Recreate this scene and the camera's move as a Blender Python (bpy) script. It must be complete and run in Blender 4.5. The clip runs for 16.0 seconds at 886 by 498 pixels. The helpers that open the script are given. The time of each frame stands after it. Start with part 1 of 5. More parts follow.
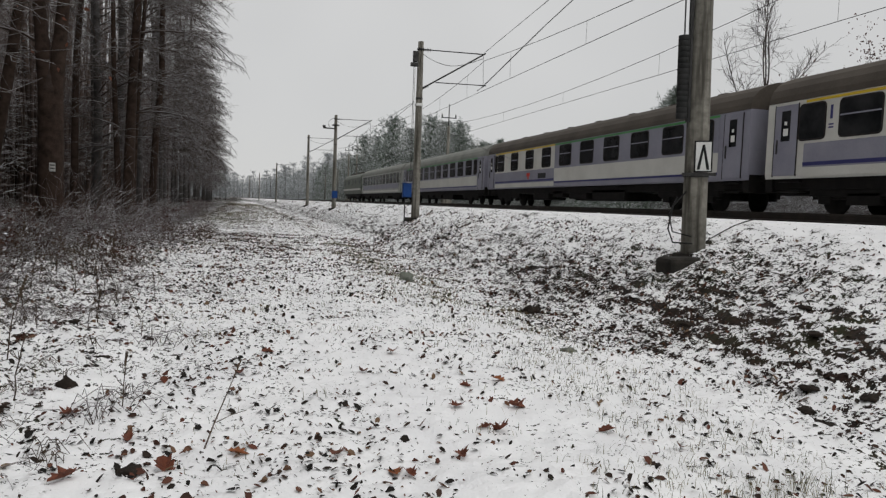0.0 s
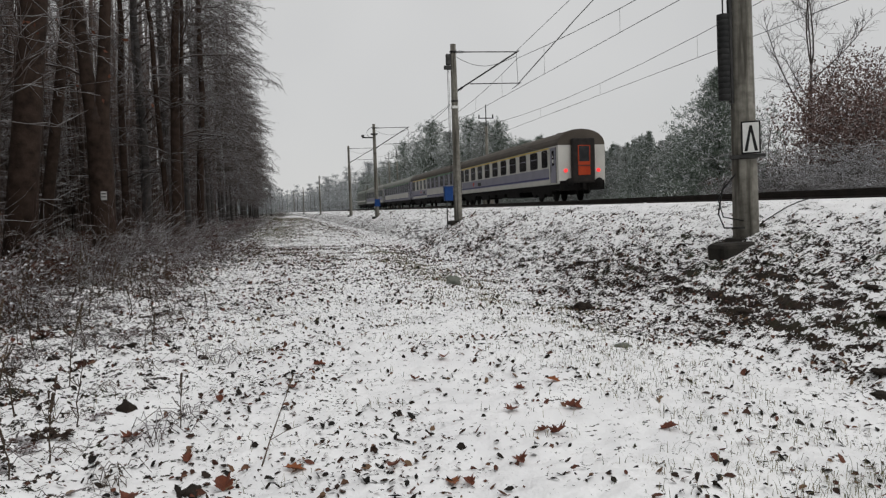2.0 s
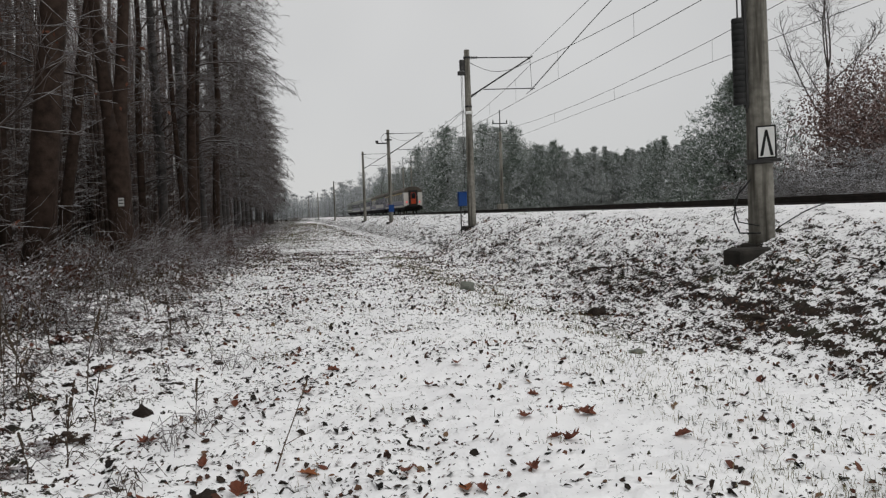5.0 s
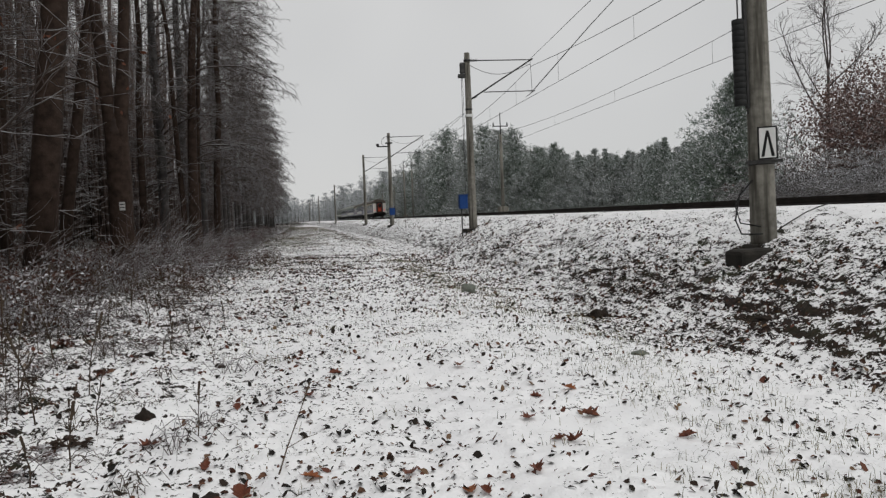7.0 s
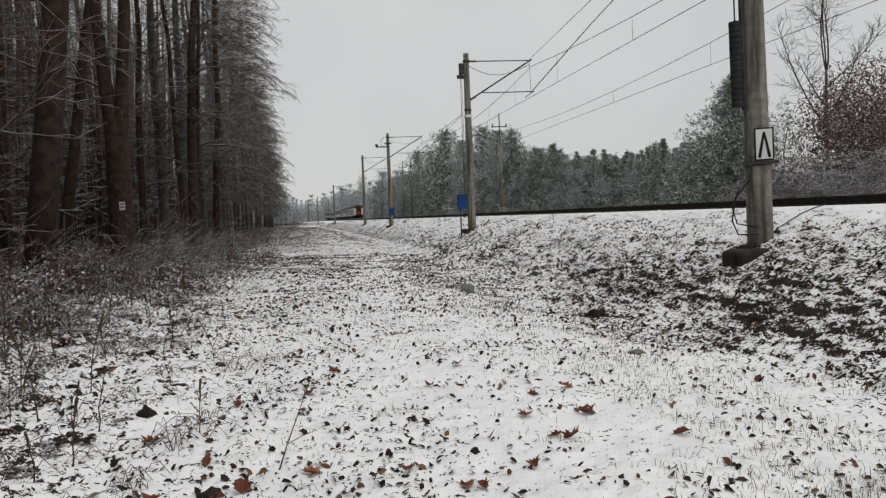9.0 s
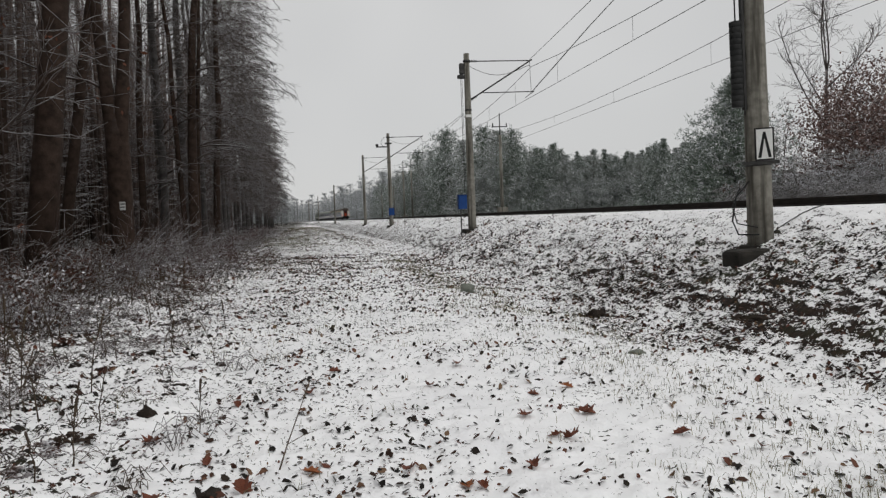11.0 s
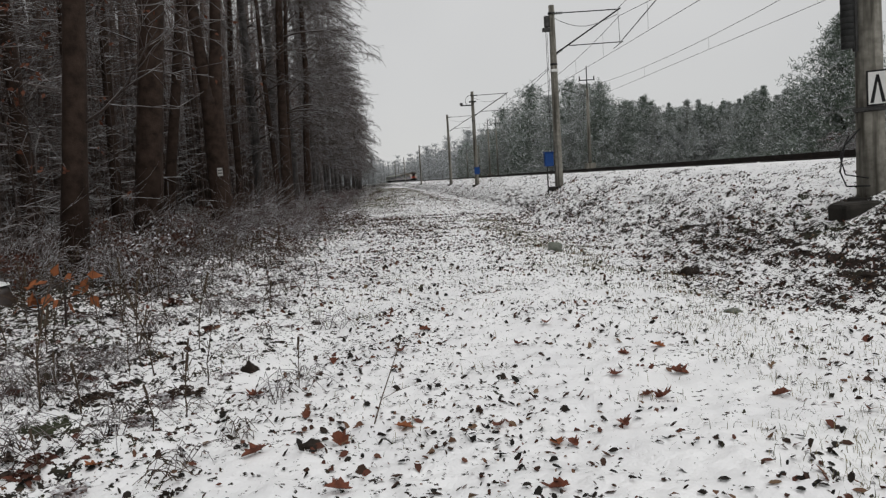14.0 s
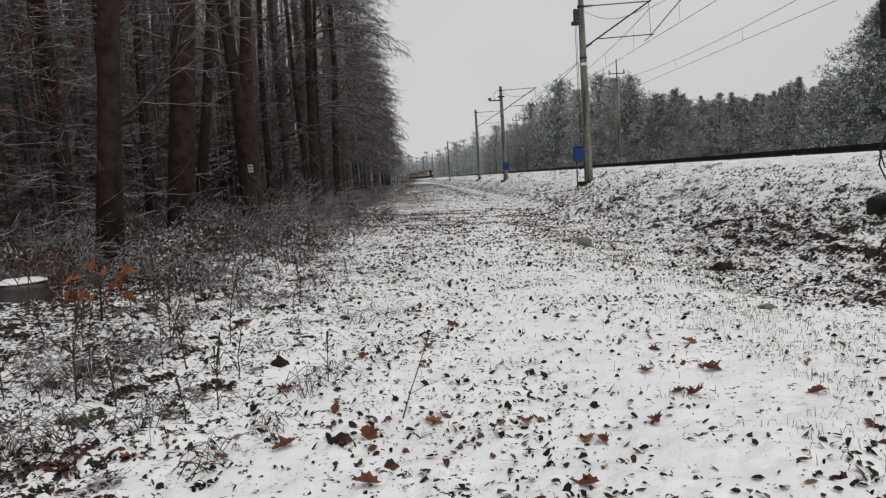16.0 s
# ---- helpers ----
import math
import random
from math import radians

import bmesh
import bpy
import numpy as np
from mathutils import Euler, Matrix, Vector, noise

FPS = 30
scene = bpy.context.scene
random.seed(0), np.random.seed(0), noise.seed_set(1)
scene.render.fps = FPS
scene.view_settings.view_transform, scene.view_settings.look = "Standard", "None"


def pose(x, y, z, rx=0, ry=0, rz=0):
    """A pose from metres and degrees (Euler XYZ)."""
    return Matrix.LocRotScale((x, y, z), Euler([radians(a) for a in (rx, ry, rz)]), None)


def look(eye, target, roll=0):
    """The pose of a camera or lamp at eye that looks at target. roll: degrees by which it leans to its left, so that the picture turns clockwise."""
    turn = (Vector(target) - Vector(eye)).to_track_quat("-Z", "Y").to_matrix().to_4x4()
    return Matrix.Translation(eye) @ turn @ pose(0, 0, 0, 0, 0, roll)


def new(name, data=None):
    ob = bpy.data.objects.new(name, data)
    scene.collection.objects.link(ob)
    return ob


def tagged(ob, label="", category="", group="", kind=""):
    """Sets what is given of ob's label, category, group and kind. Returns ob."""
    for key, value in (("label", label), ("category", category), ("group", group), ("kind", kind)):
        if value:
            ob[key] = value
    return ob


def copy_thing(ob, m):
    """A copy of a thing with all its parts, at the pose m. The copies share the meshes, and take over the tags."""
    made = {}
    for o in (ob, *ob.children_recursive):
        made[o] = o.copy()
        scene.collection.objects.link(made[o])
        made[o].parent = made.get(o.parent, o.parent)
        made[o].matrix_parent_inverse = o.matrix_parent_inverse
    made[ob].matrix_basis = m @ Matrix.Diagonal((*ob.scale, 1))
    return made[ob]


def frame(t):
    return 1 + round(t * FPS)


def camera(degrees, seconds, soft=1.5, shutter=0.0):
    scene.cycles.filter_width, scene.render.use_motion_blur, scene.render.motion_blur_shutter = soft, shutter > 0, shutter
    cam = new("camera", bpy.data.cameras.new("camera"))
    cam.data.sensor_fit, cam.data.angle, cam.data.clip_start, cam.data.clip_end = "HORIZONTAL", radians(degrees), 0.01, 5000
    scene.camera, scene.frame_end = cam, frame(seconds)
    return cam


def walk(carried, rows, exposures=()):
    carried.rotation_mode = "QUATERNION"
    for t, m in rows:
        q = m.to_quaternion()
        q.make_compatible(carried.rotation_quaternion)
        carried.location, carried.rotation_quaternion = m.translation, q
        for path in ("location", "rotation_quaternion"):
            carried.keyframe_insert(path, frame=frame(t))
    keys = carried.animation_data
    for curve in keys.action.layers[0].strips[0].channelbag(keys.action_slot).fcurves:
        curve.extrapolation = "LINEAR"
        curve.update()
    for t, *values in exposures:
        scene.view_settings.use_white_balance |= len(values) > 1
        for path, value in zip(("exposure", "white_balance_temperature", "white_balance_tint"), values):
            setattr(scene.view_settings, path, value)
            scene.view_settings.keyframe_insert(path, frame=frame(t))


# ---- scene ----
cam = camera(64.6, 16.0, 1.3)

PATH = [
    (0, (-0.024, -0.027, 1.602), (0.517, 1.894, 1.477), 2.1),
    (0.5, (-0.006, -0.02, 1.607), (0.432, 1.928, 1.482), 2.0),
    (1, (-0.01, 0.048, 1.614), (0.44, 1.994, 1.505), 2.0),
    (1.2, (-0.005, 0.046, 1.61), (0.466, 1.985, 1.512), 2.0),
    (1.4, (0.004, 0.04, 1.6), (0.565, 1.952, 1.432), 2.1),
    (1.5, (0.007, 0.038, 1.595), (0.574, 1.947, 1.41), 2.1),
    (1.8, (0.007, 0.044, 1.605), (0.505, 1.975, 1.445), -0.8),
    (2, (0.007, 0.047, 1.608), (0.422, 2.0, 1.489), -1.9),
    (2.5, (0.0, 0.042, 1.608), (0.384, 2.001, 1.492), -1.7),
    (3, (0.01, 0.048, 1.592), (0.386, 2.01, 1.494), -2.0),
    (3.5, (0.007, 0.051, 1.6), (0.385, 2.012, 1.498), -1.9),
    (4, (0.006, 0.048, 1.603), (0.384, 2.009, 1.503), -2.0),
    (4.2, (0.014, 0.026, 1.621), (0.391, 1.987, 1.518), -2.0),
    (6.5, (0.005, 0.043, 1.6), (0.381, 2.005, 1.503), -2.1),
    (7, (0.004, 0.041, 1.605), (0.378, 2.003, 1.511), -2.3),
    (7.5, (0.006, 0.049, 1.601), (0.38, 2.011, 1.508), -2.3),
    (8, (0.0, -0.009, 1.601), (0.373, 1.953, 1.509), -2.3),
    (8.5, (0.001, -0.029, 1.596), (0.371, 1.935, 1.51), -2.5),
    (9, (-0.005, -0.032, 1.601), (0.372, 1.93, 1.508), -2.2),
    (11.5, (-0.004, -0.033, 1.601), (0.372, 1.929, 1.508), -2.2),
    (12, (-0.022, -0.038, 1.594), (0.355, 1.924, 1.501), -2.2),
    (12.2, (-0.018, -0.04, 1.594), (0.18, 1.938, 1.487), -2.1),
    (12.5, (-0.012, -0.045, 1.594), (0.165, 1.942, 1.463), -1.9),
    (12.8, (-0.012, -0.042, 1.606), (0.163, 1.943, 1.421), -3.4),
    (13, (-0.012, -0.04, 1.61), (0.159, 1.943, 1.416), -3.6),
    (13.5, (-0.004, -0.039, 1.605), (0.146, 1.946, 1.413), -3.6),
    (14, (-0.012, -0.048, 1.61), (0.114, 1.938, 1.413), -3.6),
    (14.5, (-0.008, -0.04, 1.606), (0.091, 1.947, 1.408), -3.7),
    (15, (-0.006, -0.037, 1.606), (0.079, 1.952, 1.407), -3.6),
    (15.5, (-0.004, -0.04, 1.605), (0.062, 1.949, 1.406), -3.7),
    (16, (-0.009, -0.035, 1.603), (0.035, 1.954, 1.399), -3.9),
]
walk(cam, [(t, look(eye, target, roll)) for t, eye, target, roll in PATH])

# ---- light ----
world = bpy.data.worlds.new("overcast_sky")
scene.world = world
world.use_nodes = True
wn, wl = world.node_tree.nodes, world.node_tree.links
sky = wn.new("ShaderNodeTexSky")
sky.sky_type, sky.sun_disc, sky.sun_elevation, sky.sun_rotation = "NISHITA", False, radians(38), radians(200)
cloud = wn.new("ShaderNodeMix")
cloud.data_type = "RGBA"
cloud.inputs["Factor"].default_value = 0.97
veil = wn.new("ShaderNodeTexNoise")
veil.inputs["Scale"].default_value, veil.inputs["Detail"].default_value = 1.6, 3
wl.new(wn.new("ShaderNodeTexCoord").outputs["Generated"], veil.inputs["Vector"])
grade = wn.new("ShaderNodeValToRGB")
grade.color_ramp.elements[0].position, grade.color_ramp.elements[0].color = 0.3, (0.535, 0.538, 0.54, 1)
grade.color_ramp.elements[1].position, grade.color_ramp.elements[1].color = 0.7, (0.655, 0.655, 0.652, 1)
wl.new(veil.outputs["Fac"], grade.inputs[0])
wl.new(grade.outputs[0], cloud.inputs["B"])
dim = wn.new("ShaderNodeMix")
dim.data_type, dim.blend_type = "RGBA", "MULTIPLY"
dim.inputs["Factor"].default_value = 1
dim.inputs["B"].default_value = (0.1, 0.1, 0.1, 1)
wl.new(sky.outputs[0], dim.inputs["A"])
wl.new(dim.outputs["Result"], cloud.inputs["A"])
wl.new(cloud.outputs["Result"], wn["Background"].inputs[0])
wn["Background"].inputs[1].default_value = 1.0
sun_data = bpy.data.lights.new("sun", "SUN")
sun_data.energy, sun_data.angle, sun_data.color = 1.15, radians(60), (1.0, 0.985, 0.97)
sun = new("sun", sun_data)
sun.matrix_world = look((10, -20, 40), (0, 0, 0))

# ---- materials ----


def material(name, rough=0.8, metal=0.0):
    m = bpy.data.materials.new(name)
    m.use_nodes = True
    p = m.node_tree.nodes["Principled BSDF"]
    p.inputs["Roughness"].default_value, p.inputs["Metallic"].default_value = rough, metal
    p.inputs["Specular IOR Level"].default_value = 0.15
    return m, m.node_tree.nodes, m.node_tree.links, p


def noise_node(n, l, scale, detail=4, coord=None, rough=0.55):
    t = n.new("ShaderNodeTexNoise")
    t.inputs["Scale"].default_value, t.inputs["Detail"].default_value, t.inputs["Roughness"].default_value = scale, detail, rough
    if coord is not None:
        l.new(coord, t.inputs["Vector"])
    return t.outputs["Fac"]


def ramp(n, l, fac, stops):
    r = n.new("ShaderNodeValToRGB")
    e = r.color_ramp.elements
    while len(e) < len(stops):
        e.new(0.5)
    for k, (pos, c) in zip(e, stops):
        k.position, k.color = pos, (*c, 1) if len(c) == 3 else c
    l.new(fac, r.inputs[0])
    return r.outputs[0]


def grey(v):
    return (v, v, v)


def math_node(n, l, op, a, b, clamp=False):
    q = n.new("ShaderNodeMath")
    q.operation, q.use_clamp = op, clamp
    for i, v in enumerate((a, b)):
        if isinstance(v, (int, float)):
            q.inputs[i].default_value = v
        else:
            l.new(v, q.inputs[i])
    return q.outputs[0]


def mix_node(n, l, fac, a, b):
    q = n.new("ShaderNodeMix")
    q.data_type = "RGBA"
    for key, v in (("Factor", fac), ("A", a), ("B", b)):
        if isinstance(v, (int, float)):
            q.inputs[key].default_value = v
        elif isinstance(v, tuple):
            q.inputs[key].default_value = (*v, 1)
        else:
            l.new(v, q.inputs[key])
    return q.outputs["Result"]


def bump(n, l, p, height, strength=0.4, distance=0.02):
    b = n.new("ShaderNodeBump")
    b.inputs["Strength"].default_value, b.inputs["Distance"].default_value = strength, distance
    l.new(height, b.inputs["Height"])
    l.new(b.outputs[0], p.inputs["Normal"])


def simple(name, dark, light, scale=8, rough=0.8, metal=0.0, bumpy=0.3, fine=60, dist=0.01):
    """Two tones of one colour, mixed by noise at two scales, with fine relief."""
    m, n, l, p = material(name, rough, metal)
    pos = n.new("ShaderNodeTexCoord").outputs["Object"]
    a = noise_node(n, l, scale, 5, pos)
    b = noise_node(n, l, fine, 3, pos)
    f = math_node(n, l, "ADD", math_node(n, l, "MULTIPLY", a, 0.7), math_node(n, l, "MULTIPLY", b, 0.3))
    l.new(ramp(n, l, f, [(0.3, dark), (0.7, light)]), p.inputs["Base Color"])
    bump(n, l, p, b, bumpy, dist)
    return m


def snowed(name, dark, light, snow=0.5, scale=8, cover=(0.25, 0.7), fine=40, patch=3.0):
    """Bark, twigs or needles with snow or frost on what faces up."""
    m, n, l, p = material(name, 0.85)
    geo = n.new("ShaderNodeNewGeometry")
    pos = n.new("ShaderNodeTexCoord").outputs["Object"]
    a = noise_node(n, l, scale, 4, pos)
    col = ramp(n, l, a, [(0.3, dark), (0.7, light)])
    xyz = n.new("ShaderNodeSeparateXYZ")
    l.new(geo.outputs["Normal"], xyz.inputs[0])
    up = n.new("ShaderNodeMapRange")
    up.inputs["From Min"].default_value, up.inputs["From Max"].default_value = cover
    l.new(xyz.outputs["Z"], up.inputs["Value"])
    spot = ramp(n, l, noise_node(n, l, patch, 3, pos), [(0.35, grey(0)), (0.6, grey(1))])
    f = math_node(n, l, "MULTIPLY", math_node(n, l, "MULTIPLY", up.outputs[0], spot), snow)
    l.new(mix_node(n, l, f, col, (0.74, 0.76, 0.79)), p.inputs["Base Color"])
    bump(n, l, p, noise_node(n, l, fine, 3, pos), 0.5, 0.02)
    return m


def ground_material():
    m, n, l, p = material("snowy_ground", 0.75)
    pos = n.new("ShaderNodeNewGeometry").outputs["Position"]
    xyz = n.new("ShaderNodeSeparateXYZ")
    l.new(pos, xyz.inputs[0])
    # how thin the snow lies, across the strip from the wood to the embankment
    zone = n.new("ShaderNodeMapRange")
    zone.inputs["From Min"].default_value, zone.inputs["From Max"].default_value = -12, 20
    l.new(math_node(n, l, "ADD", xyz.outputs["X"], math_node(n, l, "MULTIPLY", noise_node(n, l, 0.45, 3, pos), 1.6)), zone.inputs["Value"])

    def at(x):
        return (x + 0.8 + 12) / 32

    thin = ramp(n, l, zone.outputs[0], [(at(-5.5), grey(0.565)), (at(-2.8), grey(0.497)), (at(-1.3), grey(0.468)), (at(-0.1), grey(0.468)), (at(1.0), grey(0.445)), (at(2.6), grey(0.438)), (at(3.7), grey(0.455)),
                                       (at(4.6), grey(0.498)), (at(5.6), grey(0.48)), (at(7.0), grey(0.445)), (at(8.4), grey(0.418)), (at(10.0), grey(0.44)), (at(18), grey(0.46))])
    wet = ramp(n, l, zone.outputs[0], [(at(4.2), grey(0)), (at(5.1), grey(0.7)), (at(5.6), grey(0.5)), (at(6.6), grey(0.1))])
    big = noise_node(n, l, 0.55, 3, pos)
    mid = noise_node(n, l, 2.6, 3, pos)
    small = noise_node(n, l, 15.0, 4, pos, 0.62)
    tiny = noise_node(n, l, 36, 3, pos, 0.6)
    small = math_node(n, l, "ADD", math_node(n, l, "MULTIPLY", small, 0.6), math_node(n, l, "MULTIPLY", tiny, 0.4))
    limit = math_node(n, l, "ADD", thin, math_node(n, l, "ADD", math_node(n, l, "MULTIPLY", big, 0.20), math_node(n, l, "MULTIPLY", mid, 0.13)))
    side = n.new("ShaderNodeSeparateXYZ")
    l.new(n.new("ShaderNodeNewGeometry").outputs["Normal"], side.inputs[0])
    steep = math_node(n, l, "MULTIPLY", math_node(n, l, "SUBTRACT", 0.965, side.outputs["Z"], True), 1.1)
    limit = math_node(n, l, "ADD", math_node(n, l, "SUBTRACT", limit, 0.192), steep)
    away = n.new("ShaderNodeMapRange")
    away.inputs["From Min"].default_value, away.inputs["From Max"].default_value, away.inputs["To Max"].default_value = 16, 60, -0.035
    l.new(xyz.outputs["Y"], away.inputs["Value"])
    limit = math_node(n, l, "SUBTRACT", limit, away.outputs[0])
    # the bank is barest beside the ditch near the thick mast and whiter farther along
    slope = ramp(n, l, zone.outputs[0], [(at(3.6), grey(0)), (at(4.6), grey(1)), (at(7.6), grey(1)), (at(9.0), grey(0))])
    along = n.new("ShaderNodeMapRange")
    along.inputs["From Min"].default_value, along.inputs["From Max"].default_value, along.inputs["To Max"].default_value = 11, 22, 0.055
    l.new(xyz.outputs["Y"], along.inputs["Value"])
    limit = math_node(n, l, "SUBTRACT", limit, math_node(n, l, "MULTIPLY", slope, along.outputs[0]))
    close = n.new("ShaderNodeMapRange")
    close.inputs["From Min"].default_value, close.inputs["From Max"].default_value, close.inputs["To Min"].default_value, close.inputs["To Max"].default_value = 4.0, 10.0, 0.022, 0.0
    l.new(xyz.outputs["Y"], close.inputs["Value"])
    limit = math_node(n, l, "SUBTRACT", limit, close.outputs[0])
    # trampled brown spots between the wood and the path
    left = ramp(n, l, zone.outputs[0], [(at(-3.4), grey(1)), (at(-1.2), grey(0.8)), (at(-0.5), grey(0))])
    blot = ramp(n, l, noise_node(n, l, 4.2, 3, pos), [(0.53, grey(0)), (0.62, grey(1))])
    limit = math_node(n, l, "ADD", limit, math_node(n, l, "MULTIPLY", math_node(n, l, "MULTIPLY", left, blot), 0.05))
    gap = math_node(n, l, "MULTIPLY", math_node(n, l, "SUBTRACT", limit, small), 110, True)
    litter = ramp(n, l, noise_node(n, l, 17, 3, pos), [(0.3, (0.008, 0.007, 0.006)), (0.5, (0.02, 0.016, 0.012)), (0.62, (0.05, 0.03, 0.023)), (0.78, (0.09, 0.075, 0.045))])
    grassy = ramp(n, l, noise_node(n, l, 1.7, 3, pos), [(0.5, grey(0)), (0.68, grey(1))])
    litter = mix_node(n, l, grassy, litter, (0.035, 0.04, 0.02))
    litter = mix_node(n, l, wet, litter, ramp(n, l, noise_node(n, l, 24, 4, pos), [(0.35, (0.007, 0.005, 0.004)), (0.55, (0.024, 0.011, 0.008)), (0.78, (0.07, 0.028, 0.02))]))
    snow = ramp(n, l, noise_node(n, l, 1.3, 4, pos), [(0.3, (0.80, 0.80, 0.81)), (0.7, (0.90, 0.90, 0.90))])
    l.new(mix_node(n, l, gap, snow, litter), p.inputs["Base Color"])
    h = math_node(n, l, "ADD", math_node(n, l, "MULTIPLY", gap, -1.0), math_node(n, l, "MULTIPLY", noise_node(n, l, 38, 3, pos), 0.35))
    h = math_node(n, l, "ADD", h, math_node(n, l, "MULTIPLY", noise_node(n, l, 5, 2, pos), 0.9))
    bump(n, l, p, h, 0.9, 0.035)
    return m


GROUND = ground_material()
BARK = snowed("bark", (0.017, 0.0105, 0.0075), (0.05, 0.033, 0.025), 0.2, 5, (0.1, 0.7), 25, 1.5)
# bark with some snow, its base greyed and lightened to stand for haze
BARK_FAR = snowed("hazed_snowy_bark", (0.035, 0.032, 0.031), (0.085, 0.078, 0.074), 0.4, 4, (0.0, 0.6), 25, 2)
TWIG = snowed("snowy_twig", (0.032, 0.025, 0.022), (0.08, 0.060, 0.052), 0.42, 5, (0.3, 0.9), 60, 1.2)
# lighter than BARK: the hazy depth of the wood is painted into this colour
DEEP = snowed("deep_haze_bark", (0.06, 0.044, 0.037), (0.13, 0.097, 0.083), 0.2, 3, (0.1, 0.8), 25, 1.0)
LEAF_BROWN = simple("withered_brown_leaf", (0.035, 0.017, 0.013), (0.10, 0.042, 0.028), 12, 0.7, 0, 0.4, 90)
# inner twigs, paler than TWIG so that their colour carries the wood's haze
TWIG_HAZED = snowed("hazed_twig", (0.05, 0.036, 0.031), (0.115, 0.085, 0.073), 0.5, 5, (0.2, 0.8), 60, 0.7)
STEM = snowed("snowy_stem", (0.035, 0.022, 0.018), (0.09, 0.055, 0.044), 0.65, 5, (0.1, 0.7), 60, 2.5)
FROST_TWIG = snowed("frosted_twig", (0.055, 0.047, 0.043), (0.13, 0.118, 0.112), 0.75, 3, (0.0, 0.8), 60, 1.2)
NEEDLE = snowed("snowy_needles", (0.08, 0.108, 0.082), (0.17, 0.205, 0.165), 0.95, 2.2, (-0.1, 0.6), 60, 1.6)
NEEDLE_FROST = snowed("frosted_needles", (0.15, 0.17, 0.152), (0.29, 0.31, 0.286), 0.95, 2.2, (-0.2, 0.7), 60, 0.8)
# distance haze mixed into the base colour: paler and bluer than the near needles
NEEDLE_FAR = snowed("hazed_snowy_foliage", (0.17, 0.185, 0.185), (0.28, 0.295, 0.295), 0.8, 1.2, (-0.3, 0.8), 40, 0.5)
PALE_MARK = simple("weathered_white_paint", (0.22, 0.21, 0.2), (0.5, 0.49, 0.47), 25, 0.7, 0, 0.3, 90)
LEAF_FROST = snowed("frosted_brown_leaf", (0.045, 0.024, 0.018), (0.125, 0.062, 0.046), 0.9, 14, (0.0, 0.6), 60, 6.0)
LEAF_HANG = simple("hanging_brown_leaf", (0.07, 0.028, 0.018), (0.16, 0.062, 0.036), 14, 0.7, 0, 0.4, 90)
LEAF_PINK = snowed("withered_pinkish_leaf", (0.09, 0.055, 0.047), (0.2, 0.13, 0.112), 0.45, 9, (0.2, 0.9), 60, 5.0)
LEAF_RED = simple("oak_leaf_red_brown", (0.075, 0.026, 0.017), (0.18, 0.06, 0.034), 20, 0.6, 0, 0.4, 90)
LEAF_ORANGE = simple("oak_leaf_orange", (0.15, 0.05, 0.02), (0.31, 0.11, 0.043), 20, 0.6, 0, 0.4, 90)
LEAF_DARK = simple("rotten_leaf", (0.018, 0.014, 0.012), (0.075, 0.05, 0.036), 6, 0.7, 0, 0.4, 60)
STRAW = simple("dry_stalk", (0.035, 0.026, 0.02), (0.11, 0.08, 0.055), 6, 0.8, 0, 0.2, 60)
SNOW = simple("snow", (0.80, 0.80, 0.81), (0.90, 0.90, 0.90), 6, 0.7, 0, 0.5, 40, 0.01)


def streaked_concrete():
    """Grey-brown concrete with dark streaks that run down it."""
    m, n, l, p = material("mast_concrete", 0.85)
    pos = n.new("ShaderNodeTexCoord").outputs["Object"]
    run = n.new("ShaderNodeMapping")
    run.inputs["Scale"].default_value = (5, 5, 0.35)
    l.new(pos, run.inputs["Vector"])
    streak = ramp(n, l, noise_node(n, l, 1.0, 4, run.outputs[0]), [(0.36, grey(0)), (0.5, grey(1))])
    base = ramp(n, l, noise_node(n, l, 9, 5, pos), [(0.3, (0.14, 0.132, 0.112)), (0.7, (0.26, 0.248, 0.215))])
    l.new(mix_node(n, l, streak, (0.065, 0.06, 0.05), base), p.inputs["Base Color"])
    bump(n, l, p, noise_node(n, l, 60, 3, pos), 0.4, 0.01)
    return m


CONCRETE = streaked_concrete()
CONCRETE_DARK = simple("wet_concrete", (0.012, 0.011, 0.010), (0.04, 0.036, 0.03), 4, 0.8, 0, 0.5, 45)
STEEL = simple("mast_steel", (0.03, 0.03, 0.03), (0.08, 0.078, 0.075), 6, 0.55, 0.6, 0.2, 60)
RUST = simple("rail_steel", (0.010, 0.009, 0.008), (0.028, 0.022, 0.018), 5, 0.8, 0.0, 0.3, 60)
WEIGHTS = simple("weight_iron", (0.02, 0.021, 0.021), (0.04, 0.04, 0.039), 5, 0.7, 0.3, 0.3, 60)
WIRE = simple("copper_wire_dark", (0.04, 0.04, 0.04), (0.09, 0.088, 0.085), 6, 0.5, 0.5, 0.0, 60)
BLUE = simple("blue_enamel", (0.008, 0.035, 0.14), (0.018, 0.062, 0.21), 4, 0.45, 0, 0.1, 60)
WHITE = simple("white_enamel", (0.58, 0.58, 0.56), (0.74, 0.74, 0.72), 6, 0.5, 0, 0.1, 60)
BLACK = simple("black_enamel", (0.008, 0.008, 0.008), (0.02, 0.02, 0.02), 6, 0.5, 0, 0.1, 60)
SLEEPER = simple("sleeper_concrete", (0.16, 0.155, 0.14), (0.30, 0.29, 0.27), 4, 0.85, 0, 0.4, 50)
STONE = simple("field_stone", (0.10, 0.11, 0.09), (0.22, 0.23, 0.20), 9, 0.8, 0, 0.5, 60)
